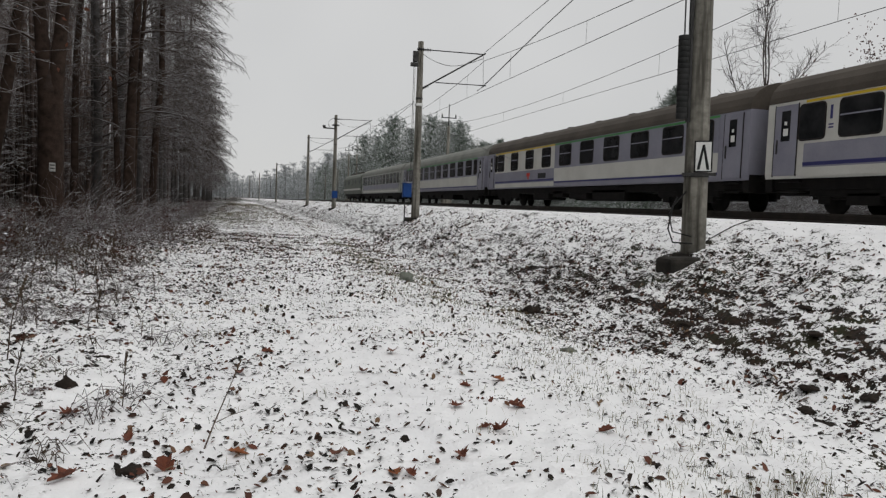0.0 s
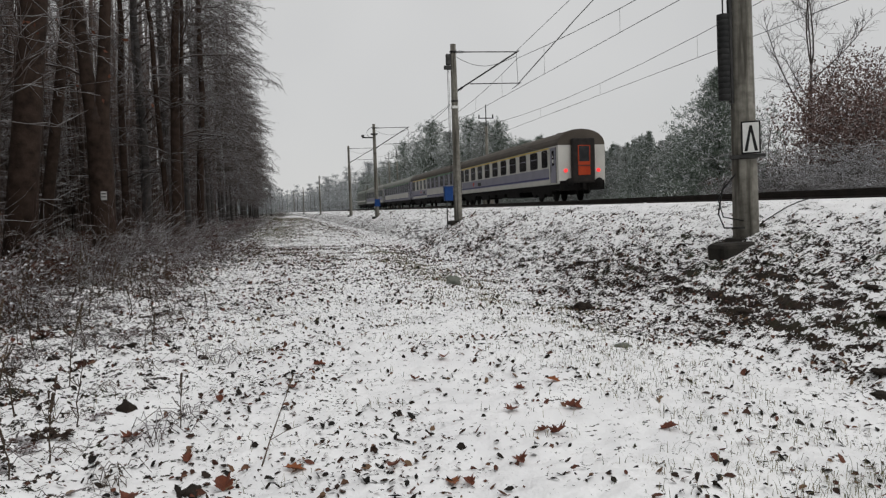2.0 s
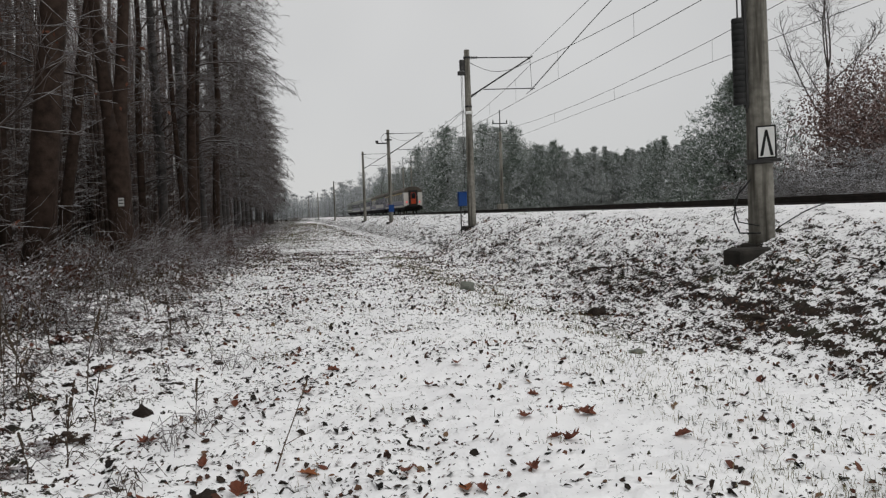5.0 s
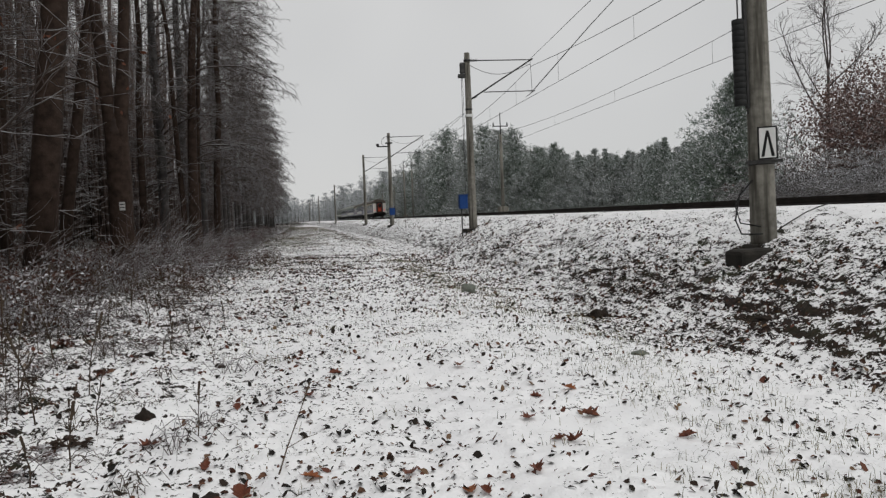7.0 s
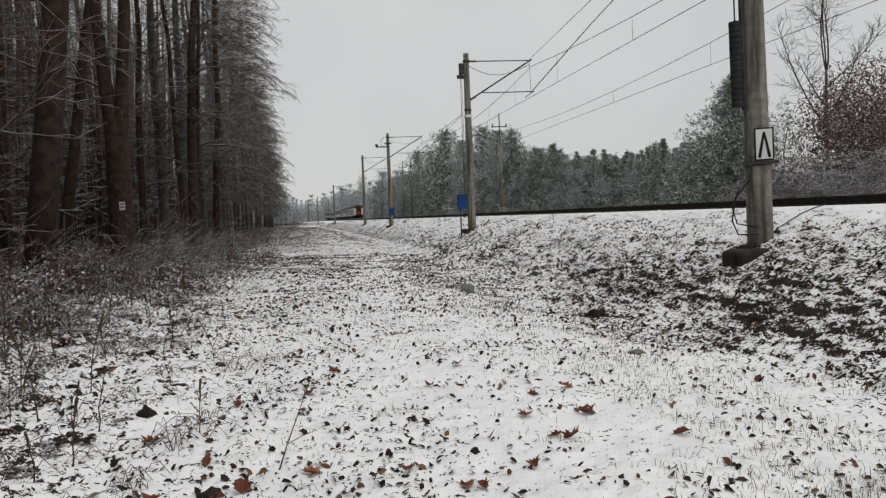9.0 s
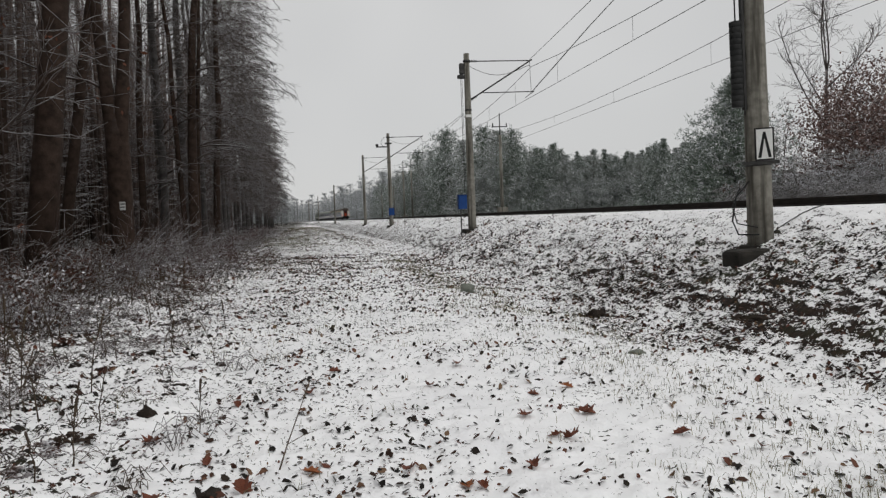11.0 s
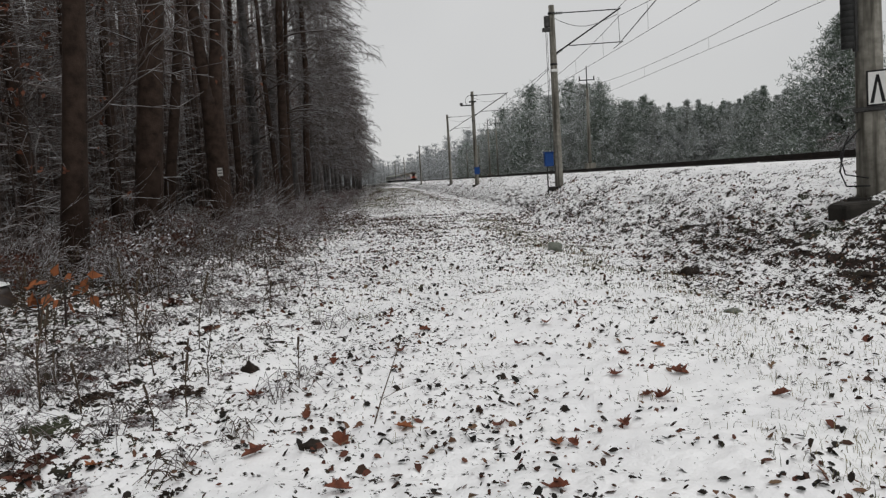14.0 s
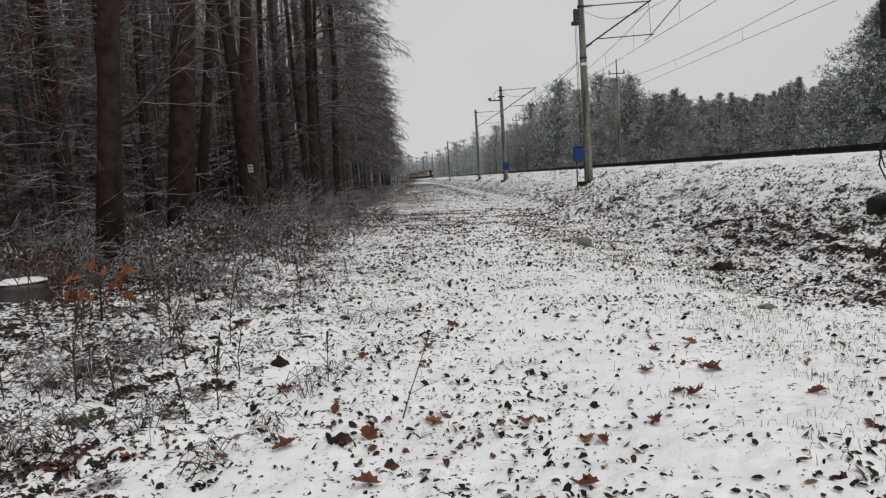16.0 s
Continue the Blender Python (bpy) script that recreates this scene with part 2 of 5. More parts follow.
SOIL = simple("dark_soil", (0.012, 0.010, 0.008), (0.04, 0.03, 0.024), 9, 0.9, 0, 0.7, 60, 0.02)
# train
CREAM = simple("cream_paint", (0.44, 0.43, 0.395), (0.58, 0.57, 0.53), 0.9, 0.45, 0, 0.05, 30)
LAVENDER = simple("lavender_grey_paint", (0.19, 0.187, 0.23), (0.27, 0.265, 0.31), 1.2, 0.45, 0, 0.05, 30)
PALE = simple("faded_grey_green_paint", (0.26, 0.27, 0.25), (0.36, 0.37, 0.34), 1.2, 0.5, 0, 0.05, 30)
NAVY = simple("dark_blue_line", (0.03, 0.03, 0.10), (0.05, 0.05, 0.15), 2, 0.45, 0, 0.05, 30)
YELLOW = simple("yellow_line", (0.50, 0.34, 0.03), (0.62, 0.44, 0.05), 2, 0.45, 0, 0.05, 30)
GREEN = simple("green_line", (0.06, 0.20, 0.07), (0.09, 0.27, 0.10), 2, 0.45, 0, 0.05, 30)
ROOF = simple("sooty_roof_paint", (0.055, 0.046, 0.038), (0.10, 0.085, 0.07), 0.8, 0.7, 0, 0.1, 20)
ROOF_PALE = simple("grey_roof_paint", (0.16, 0.165, 0.15), (0.26, 0.265, 0.24), 0.8, 0.7, 0, 0.1, 20)
UNDER = simple("underframe_grime", (0.004, 0.004, 0.004), (0.014, 0.012, 0.011), 3, 0.85, 0.1, 0.3, 40)
RUBBER = simple("gangway_rubber", (0.012, 0.011, 0.010), (0.035, 0.03, 0.028), 5, 0.8, 0, 0.3, 40)
ORANGE = simple("orange_end_door", (0.30, 0.035, 0.012), (0.42, 0.06, 0.02), 3, 0.5, 0, 0.05, 30)
LOCO = simple("loco_green_paint", (0.07, 0.085, 0.07), (0.14, 0.15, 0.12), 1.5, 0.5, 0, 0.05, 30)
RED = simple("red_mark", (0.42, 0.03, 0.02), (0.55, 0.06, 0.04), 5, 0.5, 0, 0.05, 30)


def glass_material():
    m, n, l, p = material("tinted_window_glass", 0.08)
    pos = n.new("ShaderNodeTexCoord").outputs["Object"]
    l.new(ramp(n, l, noise_node(n, l, 1.5, 3, pos), [(0.35, (0.008, 0.009, 0.010)), (0.7, (0.03, 0.03, 0.032))]), p.inputs["Base Color"])
    p.inputs["Specular IOR Level"].default_value = 0.22
    return m


def lamp_material():
    m, n, l, p = material("red_tail_lamp", 0.3)
    p.inputs["Base Color"].default_value = (0.5, 0.02, 0.02, 1)
    p.inputs["Emission Color"].default_value = (1.0, 0.06, 0.06, 1)
    p.inputs["Emission Strength"].default_value = 1.0
    return m


GLASS = glass_material()
TAIL_LAMP = lamp_material()

# ---- mesh helpers ----


def empty(name, m=None):
    e = new(name)
    e.empty_display_size = 0.2
    if m is not None:
        e.matrix_world = m
    return e


def mesh_part(name, verts, faces, mat, parent=None, label="", smooth=False):
    me = bpy.data.meshes.new(name)
    me.from_pydata([tuple(v) for v in verts], [], faces)
    if smooth:
        me.shade_smooth()
    me.materials.append(mat)
    ob = new(name, me)
    if parent is not None:
        ob.parent = parent
    if label:
        ob["label"] = label
    return ob


def part(name, bm, mat, parent=None, label="", smooth=False):
    me = bpy.data.meshes.new(name)
    bm.to_mesh(me)
    bm.free()
    if smooth:
        me.shade_smooth()
    me.materials.append(mat)
    ob = new(name, me)
    if parent is not None:
        ob.parent = parent
    if label:
        ob["label"] = label
    return ob


def boxes(*specs, bevel=0.0):
    """A bmesh of boxes, each (x0, x1, y0, y1, z0, z1)."""
    bm = bmesh.new()
    for x0, x1, y0, y1, z0, z1 in specs:
        m = Matrix.LocRotScale(((x0 + x1) / 2, (y0 + y1) / 2, (z0 + z1) / 2), None, (x1 - x0, y1 - y0, z1 - z0))
        bmesh.ops.create_cube(bm, size=1, matrix=m)
    if bevel:
        bmesh.ops.bevel(bm, geom=bm.edges[:], offset=bevel, segments=2, affect="EDGES", profile=0.5)
    return bm


class Tubes:
    """Many tapered tubes gathered into one mesh."""

    def __init__(self):
        self.v, self.f, self.n = [], [], 0

    def add(self, pts, radii, sides=3):
        pts = np.asarray(pts, float)
        k = len(pts)
        d = np.gradient(pts, axis=0)
        d /= np.linalg.norm(d, axis=1)[:, None] + 1e-9
        ref = np.array([0.0, 0.0, 1.0]) if abs(d[0][2]) < 0.9 else np.array([1.0, 0.0, 0.0])
        a = np.cross(d, ref)
        a /= np.linalg.norm(a, axis=1)[:, None] + 1e-9
        b = np.cross(a, d)
        w = np.arange(sides) * 2 * math.pi / sides + math.pi / 2
        ring = np.cos(w)[None, :, None] * a[:, None, :] + np.sin(w)[None, :, None] * b[:, None, :]
        self.v.append((pts[:, None, :] + ring * np.asarray(radii)[:, None, None]).reshape(-1, 3))
        base = self.n
        for i in range(k - 1):
            for j in range(sides):
                j2 = (j + 1) % sides
                self.f.append((base + i * sides + j, base + (i + 1) * sides + j, base + (i + 1) * sides + j2, base + i * sides + j2))
        if sides > 3:
            self.f.append(tuple(base + j for j in range(sides)))
            self.f.append(tuple(base + (k - 1) * sides + j for j in reversed(range(sides))))
        self.n += k * sides

    def tris(self, corner_sets):
        for c in corner_sets:
            self.v.append(np.asarray(c, float))
            self.f.append(tuple(range(self.n, self.n + len(c))))
            self.n += len(c)

    def part(self, name, mat, parent=None, label="", smooth=True):
        return mesh_part(name, np.concatenate(self.v), self.f, mat, parent, label, smooth)


def prisms(T, a, b, r0, r1):
    """Many thin three-sided twigs at once, from the points a to the points b."""
    a, b = np.asarray(a, float), np.asarray(b, float)
    n = len(a)
    d = b - a
    d /= np.linalg.norm(d, axis=1)[:, None] + 1e-9
    ref = np.where((np.abs(d[:, 2]) < 0.9)[:, None], np.array([0.0, 0.0, 1.0]), np.array([1.0, 0.0, 0.0]))
    u = np.cross(d, ref)
    u /= np.linalg.norm(u, axis=1)[:, None] + 1e-9
    w = np.cross(u, d)
    ang = np.arange(3) * 2 * math.pi / 3 + math.pi / 2
    ring = np.cos(ang)[None, :, None] * u[:, None, :] + np.sin(ang)[None, :, None] * w[:, None, :]
    v = np.concatenate([a[:, None, :] + ring * np.broadcast_to(r0, n)[:, None, None], b[:, None, :] + ring * np.broadcast_to(r1, n)[:, None, None]], axis=1)
    T.v.append(v.reshape(-1, 3))
    base = T.n + 6 * np.arange(n)[:, None, None]
    quad = np.array([(j, 3 + j, 3 + (j + 1) % 3, (j + 1) % 3) for j in range(3)])[None]
    T.f.extend(map(tuple, (base + quad).reshape(-1, 4).tolist()))
    T.n += 6 * n


def rod(tubes, a, b, r, sides=6, r2=None):
    tubes.add([a, b], [r, r2 if r2 else r], sides)


# ---- ground ----
def curve_shift(y):
    """How far the line has curved to the left at y."""
    return 7e-5 * max(0.0, y - 40) ** 2 + 2.1e-4 * max(0.0, y - 230) ** 2


PROFILE_U = [-400, -60, -12, -6, -2.5, -1, 1.0, 3.2, 4.3, 5.0, 5.6, 7.6, 9.0, 9.5, 18.0, 18.8, 20.5, 24, 60, 500]
PROFILE_Z = [2.0, 1.0, 0.5, 0.32, 0.08, 0.0, 0.0, -0.03, -0.14, -0.16, 0.02, 0.96, 1.47, 1.53, 1.53, 1.4, 0.75, 0.65, 0.6, 0.6]


def ground_z(x, y):
    u = x + curve_shift(min(y, 600))
    z = float(np.interp(u, PROFILE_U, PROFILE_Z))
    rough = 0.05 if 9.2 < u < 18.2 else 1.0
    z += rough * 0.05 * noise.noise((x * 0.8, y * 0.8, 3.1))
    if y < 45 and -9 < u < 9.2:
        lump = 1.35 + 0.6 * min(1.0, max(0.0, (u - 4.0) / 1.2)) + 1.0 * min(1.0, max(0.0, (-0.9 - u) / 1.3))
        z += lump * (0.020 * noise.noise((x * 3.3, y * 3.3, 7.7)) + 0.022 * noise.noise((x * 8.5, y * 8.5, 1.7)) + 0.014 * noise.noise((x * 17, y * 17, 4.2)))
    return z


def ground():
    xs = list(np.arange(-7, -3.2, 0.09)) + list(np.arange(-3.2, 6.8, 0.052)) + list(np.arange(6.8, 9.6, 0.07))
    step, x = 0.3, 9.6
    while x < 600:
        xs.append(x)
        x += step
        step *= 1.1
    step, x = 0.3, -7.3
    while x > -600:
        xs.insert(0, x)
        x -= step
        step *= 1.13
    ys, y = [], -60.0
    while y < 2600:
        ys.append(y)
        y += 4 if y < -4 else 0.3 if y < 2 else 0.03 + 0.0075 * (y - 2) if y < 45 else 0.03 * y
    verts = [(x, y, ground_z(x, y)) for y in ys for x in xs]
    nx = len(xs)
    faces = [(j * nx + i, j * nx + i + 1, (j + 1) * nx + i + 1, (j + 1) * nx + i) for j in range(len(ys) - 1) for i in range(nx - 1)]
    ob = mesh_part("ground", verts, faces, GROUND, smooth=True)
    return tagged(ob, "thin snow over leaf litter and grass, with a ditch and a railway embankment", "ground", kind="structure")


ground()
RAIL_TOP = 1.70
NEAR_U, FAR_U = 10.7, 16.0


def line_point(u, y, z):
    return (u - curve_shift(y), y, z)


def rail_profile_bar(u, ys):
    """One rail swept along the line."""
    shape = [(-0.065, 0.0), (0.065, 0.0), (0.065, 0.02), (0.012, 0.045), (0.012, 0.13), (0.036, 0.145), (0.036, 0.172), (-0.036, 0.172), (-0.036, 0.145), (-0.012, 0.13), (-0.012, 0.045), (-0.065, 0.02)]
    k = len(shape)
    verts = [(u + a - curve_shift(y), y, RAIL_TOP - 0.172 + b) for y in ys for a, b in shape]
    faces = [(i * k + j, i * k + (j + 1) % k, (i + 1) * k + (j + 1) % k, (i + 1) * k + j) for i in range(len(ys) - 1) for j in range(k)]
    return verts, faces


def railway(name, u):
    ys = [-60, -30, 0, 20, 40] + list(range(60, 620, 20))
    track = tagged(empty(name), "railway track with rusty steel rails on snowy concrete sleepers", "railway track", kind="structure")
    for side in (-0.7535, 0.7535):
        part_v, part_f = rail_profile_bar(u + side, ys)
        mesh_part("rail", part_v, part_f, RUST, track, "dark rusty steel rail")
    base = boxes((-1.3, 1.3, -0.13, 0.13, -0.16, -0.01), bevel=0.02)
    me = bpy.data.meshes.new("sleeper")
    base.to_mesh(me)
    base.free()
    me.materials.append(SLEEPER)
    for i in range(150):
        y = -6 + i * 0.6
        s = new("sleeper", me)
        s.parent = track
        s.location = (u - curve_shift(y), y, RAIL_TOP - 0.172)
    return track


railway("railway_track", NEAR_U)
railway("railway_track", FAR_U)

# ---- masts and wires ----


def mast_shaft(parent, height, r0, r1, z0=-0.4, sides=14):
    t = Tubes()
    zs = np.linspace(z0, height, 9)
    t.add([(0, 0, z) for z in zs], np.interp(zs, [0, height], [r0, r1]), sides)
    return t.part("shaft", CONCRETE, parent)


def bracket(parent, reach, top, low, arm):
    """A cantilever towards the track: tie, strut, steady arm, insulators."""
    t = Tubes()
    rod(t, (0, 0, top), (reach, 0, top + 0.05), 0.025)
    t.part("tie_tube", STEEL, parent)
    t = Tubes()
    rod(t, (0, 0, low), (reach + 0.12, 0, top + 0.1), 0.035)
    t.part("strut_tube", STEEL, parent)
    t = Tubes()
    rod(t, (0.75, 0, arm - 0.05), (reach + 0.2, 0, arm), 0.022)
    rod(t, (reach + 0.15, 0, arm), (reach - 0.25, 0, arm - 0.28), 0.015)
    rod(t, (reach, 0, top + 0.05), (reach + 0.05, 0, arm), 0.01)
    t.part("steady_arm", STEEL, parent)
    for a, b in (((0.12, 0, top), (0.5, 0, top + 0.01)), ((0.1, 0, low + 0.05), (0.42, 0, low + 0.24))):
        t = Tubes()
        for k in range(5):
            c = np.array(a) + (np.array(b) - np.array(a)) * (k + 0.5) / 5
            d = (np.array(b) - np.array(a)) * 0.06
            t.add([c - d, c, c + d], [0.03, 0.075, 0.03], 10)
        t.part("insulator", STEEL, parent, "ribbed dark insulator")
    t = Tubes()
    n = 9
    t.add([(reach * k / (n - 1), 0, top - 0.15 - 0.55 * math.sin(math.pi * k / (n - 1)) * (1 - 0.3 * k / n)) for k in range(n)], [0.012] * n, 4)
    t.part("jumper_cable", WIRE, parent)


def collars(parent, zs, r):
    for z in zs:
        t = Tubes()
        t.add([(0, 0, z - 0.04), (0, 0, z + 0.04)], [r + 0.02, r + 0.02], 14)
        t.part("collar", STEEL, parent)


def footing(parent, w=0.42, h=0.25):
    part("footing", boxes((-w, w, -w, w, -0.5, h - 0.2), bevel=0.03), CONCRETE_DARK, parent, "dark wet concrete footing")


def cable_run(parent, pts, r=0.018):
    t = Tubes()
    t.add(pts, [r] * len(pts), 5)
    return t.part("cable", BLACK, parent)


def anchor_mast():
    x, y = 7.59, 10.7
    z = ground_z(x, y)
    m = tagged(empty("catenary_mast", pose(x, y, z, 0.0, -1.2, 0)), "thick round concrete mast with dark counterweights and white arrow board", "catenary mast", "catenary masts")
    mast_shaft(m, 10.6, 0.215, 0.115)
    # foundation block on the slope
    part("foundation", boxes((-0.84, -0.12, -0.6, -0.1, -0.8, -0.12), bevel=0.08), CONCRETE_DARK, m, "dark mossy concrete foundation block")
    part("plinth", boxes((-0.27, 0.25, -0.26, 0.26, -0.5, -0.08), bevel=0.05), CONCRETE_DARK, m)
    # column of cast weights
    zc = 2.25
    for k in range(15):
        stack = Tubes()
        stack.add([(-0.35, -0.02, zc), (-0.35, -0.02, zc + 0.006), (-0.35, -0.02, zc + 0.088), (-0.35, -0.02, zc + 0.094)], [0.094, 0.10, 0.10, 0.094], 14)
        stack.part("counterweight", WEIGHTS, m)
        zc += 0.0945
    t = Tubes()
    rod(t, (-0.35, -0.02, zc), (-0.35, -0.02, 9.6), 0.014)
    rod(t, (-0.28, -0.10, 2.1), (-0.30, -0.10, 9.6), 0.012)
    t.part("weight_rope", WIRE, m)
    part("guide_rail", boxes((-0.24, -0.2, -0.05, 0.03, 2.2, 4.6)), STEEL, m)
    collars(m, (1.29, 4.55), 0.2)
    # arrow board, facing down the line
    bd = mesh_part("arrow_board", *box_data(-0.03, 0.27, -0.235, -0.22, 1.33, 1.87), BLACK, m, "black-framed board")
    bd.rotation_euler, bd.location = (0, 0, radians(-28)), (-0.05, 0.0, 0.0)
    mesh_part("board_face", *box_data(-0.005, 0.245, -0.241, -0.2355, 1.355, 1.845), WHITE, bd, "white face")
    bm = bmesh.new()
    for q in ([(0.015, 1.375), (0.065, 1.375), (0.138, 1.80), (0.102, 1.80)], [(0.175, 1.375), (0.225, 1.375), (0.138, 1.80), (0.102, 1.80)]):
        f = bm.faces.new([bm.verts.new((a, -0.245, b)) for a, b in q])
        r = bmesh.ops.extrude_face_region(bm, geom=[f])
        bmesh.ops.translate(bm, vec=(0, 0.0035, 0), verts=[v for v in r["geom"] if isinstance(v, bmesh.types.BMVert)])
    part("arrow_mark", bm, BLACK, bd, "black pointed mark")
    br = mesh_part("board_bracket", *box_data(-0.26, 0.30, -0.235, -0.17, 1.27, 1.325), STEEL, m)
    br.rotation_euler = (0, 0, radians(-28))
    cable_run(m, [(-0.22, -0.05, 1.0), (-0.5, -0.1, 0.75), (-0.62, -0.15, 0.35), (-0.55, -0.2, 0.12), (-0.2, -0.25, 0.1)], 0.014)
    cable_run(m, [(-0.36, 0.0, 0.9), (-0.55, -0.05, 0.6), (-0.5, -0.1, 0.3), (-0.2, -0.22, 0.22)], 0.012)
    cable_run(m, [(dx, 0.3 * dx, ground_z(x + dx, y + 0.3 * dx) - z + 0.012) for dx in (0.2, 0.5, 0.8, 1.1, 1.4, 1.7)], 0.011)
    return m


def box_data(x0, x1, y0, y1, z0, z1):
    v = [(x, y, z) for z in (z0, z1) for y in (y0, y1) for x in (x0, x1)]
    return v, [(0, 2, 3, 1), (4, 5, 7, 6), (0, 1, 5, 4), (2, 6, 7, 3), (0, 4, 6, 2), (1, 3, 7, 5)]


def blue_cabinet(x, y, z, h=0.9):
    c = tagged(empty("signal_cabinet", pose(x, y, z)), "small blue enamel cabinet on a thin steel post beside a mast", "cabinet")
    part("case", boxes((-0.2, 0.2, -0.15, 0.15, h, h + 0.62), bevel=0.03), BLUE, c)
    part("lid", boxes((-0.225, 0.225, -0.18, 0.18, h + 0.615, h + 0.66), bevel=0.015), BLUE, c)
    t = Tubes()
    rod(t, (-0.08, 0, -0.4), (-0.08, 0, h + 0.02), 0.03)
    t.part("post", STEEL, c)
    return c


def bracket_mast(x, y, height, reach, kind="full"):
    z = ground_z(x, y)
    m = tagged(empty("catenary_mast", pose(x, y, z)), "slim concrete catenary mast with a steel cantilever bracket" if kind != "bare" else "slim concrete mast far down the line, without a bracket", "catenary mast", "catenary masts")
    mast_shaft(m, height, 0.2, 0.13)
    if kind != "bare":
        bracket(m, reach, height - 0.35, height - 2.2, height - 1.75)
    collars(m, (height - 2.6, 2.9, height - 0.35), 0.15)
    footing(m)
    if kind == "full":
        part("tension_device", boxes((-0.35, -0.13, -0.1, 0.1, height - 0.95, height - 0.45), bevel=0.03), STEEL, m, "dark steel pulley device")
        part("device_foot", boxes((-0.45, -0.1, -0.09, 0.09, height - 1.15, height - 0.98), bevel=0.02), STEEL, m)
        t = Tubes()
        rod(t, (-0.3, 0, 1.0), (-0.3, 0, height - 1.1), 0.012)
        rod(t, (-0.24, 0, 2.2), (-0.24, 0, height - 1.1), 0.009)
        t.part("tension_rope", WIRE, m)
        part("white_band", boxes((-0.165, 0.165, -0.165, 0.165, height - 2.95, height - 2.82), bevel=0.02), WHITE, m)
    if kind == "arm":
        part("cross_arm", boxes((-1.1, 0.1, -0.05, 0.05, height - 1.25, height - 1.15)), STEEL, m)
        part("switch_box", boxes((-1.15, -0.9, -0.09, 0.09, height - 1.15, height - 0.95), bevel=0.02), STEEL, m)
        t = Tubes()
        t.add([(0.1 - 0.75 * math.sin(a), 0, height - 0.8 + 0.55 * math.cos(a)) for a in np.linspace(0.2, 2.6, 9)], [0.02] * 9, 5)
        t.part("jumper_cable", WIRE, m)
        part("ring_plate", boxes((-0.3, 0.3, -0.25, 0.25, height - 0.95, height - 0.85), bevel=0.02), STEEL, m)
        part("blue_plate", boxes((-0.22, 0.28, -0.26, -0.2, 0.95, 1.6), bevel=0.01), BLUE, m, "small blue plate")
    return m


def utility_pole(x, y, height, arm=0.75):
    z = ground_z(x, y)
    m = tagged(empty("utility_pole", pose(x, y, z)), "grey utility pole with a short crossarm behind the railway", "utility pole", "utility poles")
    t = Tubes()
    t.add([(0, 0, -0.3), (0, 0, height - 2.1)], [0.19, 0.14], 12)
    t.part("shaft", CONCRETE, m)
    part("footing", boxes((-0.45, 0.45, -0.4, 0.4, -0.4, 0.9), bevel=0.06), CONCRETE, m)
    t = Tubes()
    rod(t, (0, 0, height - 2.3), (0, 0, height), 0.05)
    t.part("top_tube", STEEL, m)
    part("cross_arm", boxes((-arm, arm, -0.05, 0.05, height - 1.35, height - 1.27)), STEEL, m)
    for s in (-arm + 0.06, arm - 0.06):
        t = Tubes()
        t.add([(s, 0, height - 1.27), (s, 0, height - 1.15), (s, 0, height - 0.95)], [0.05, 0.07, 0.04], 8)
        t.part("insulator", STEEL, m)
    return m


anchor_mast()
bracket_mast(7.58, 32.0, 8.17, 3.05)
blue_cabinet(7.05, 31.6, ground_z(7.05, 31.6), 1.22)
bracket_mast(7.5, 63.5, 8.35, 3.1, "arm")
bracket_mast(7.33, 90.5, 8.9, 3.3, "plain")
bracket_mast(6.3, 163, 8.9, 3.3, "plain")
bracket_mast(4.1, 258, 9.6, 3.3, "bare")
bracket_mast(1.0, 340, 10.0, 3.3, "bare")
utility_pole(18.75, 66.2, 10.0)
utility_pole(18.6, 135, 11.4)
utility_pole(20.6, 138, 12.4)
utility_pole(20.3, 165, 10.4)
utility_pole(20.1, 190, 9.5)


def wire(name, pts, label, radius=0.011):
    t = Tubes()
    t.add(pts, [radius] * len(pts), 5)
    return tagged(t.part(name, WIRE), label, "wire", "overhead wires")


def catenary(u, sup, z_top, z_low, shift=0.0):
    """A messenger wire sagging between its supports, a level contact wire and droppers."""
    ob = tagged(empty("overhead_line"), "overhead line of messenger wire, contact wire and thin droppers", "overhead line", "overhead lines")
    t, c = Tubes(), Tubes()
    pts, low = [], []
    for a, b in zip(sup, sup[1:]):
        for k in range(12):
            s = k / 12
            y = a + (b - a) * s
            pts.append(line_point(u + shift, y, z_top - (z_top - z_low - 0.55) * 4 * s * (1 - s)))
            low.append(line_point(u + shift, y, z_low))
            if k % 2 and y < 130:
                d = Tubes()
                d.add([pts[-1], low[-1]], [0.006, 0.006], 3)
                d.part("dropper", WIRE, ob)
    t.add(pts, [0.012] * len(pts), 5)
    t.part("messenger_wire", WIRE, ob)
    c.add(low, [0.011] * len(low), 5)
    c.part("contact_wire", WIRE, ob)

    return ob


catenary(NEAR_U, [-42, -10, 32, 63.5, 90.5, 163, 258], 8.5, 7.1)
catenary(FAR_U, [-42, 12, 66, 128, 190, 258], 9.0, 7.2)
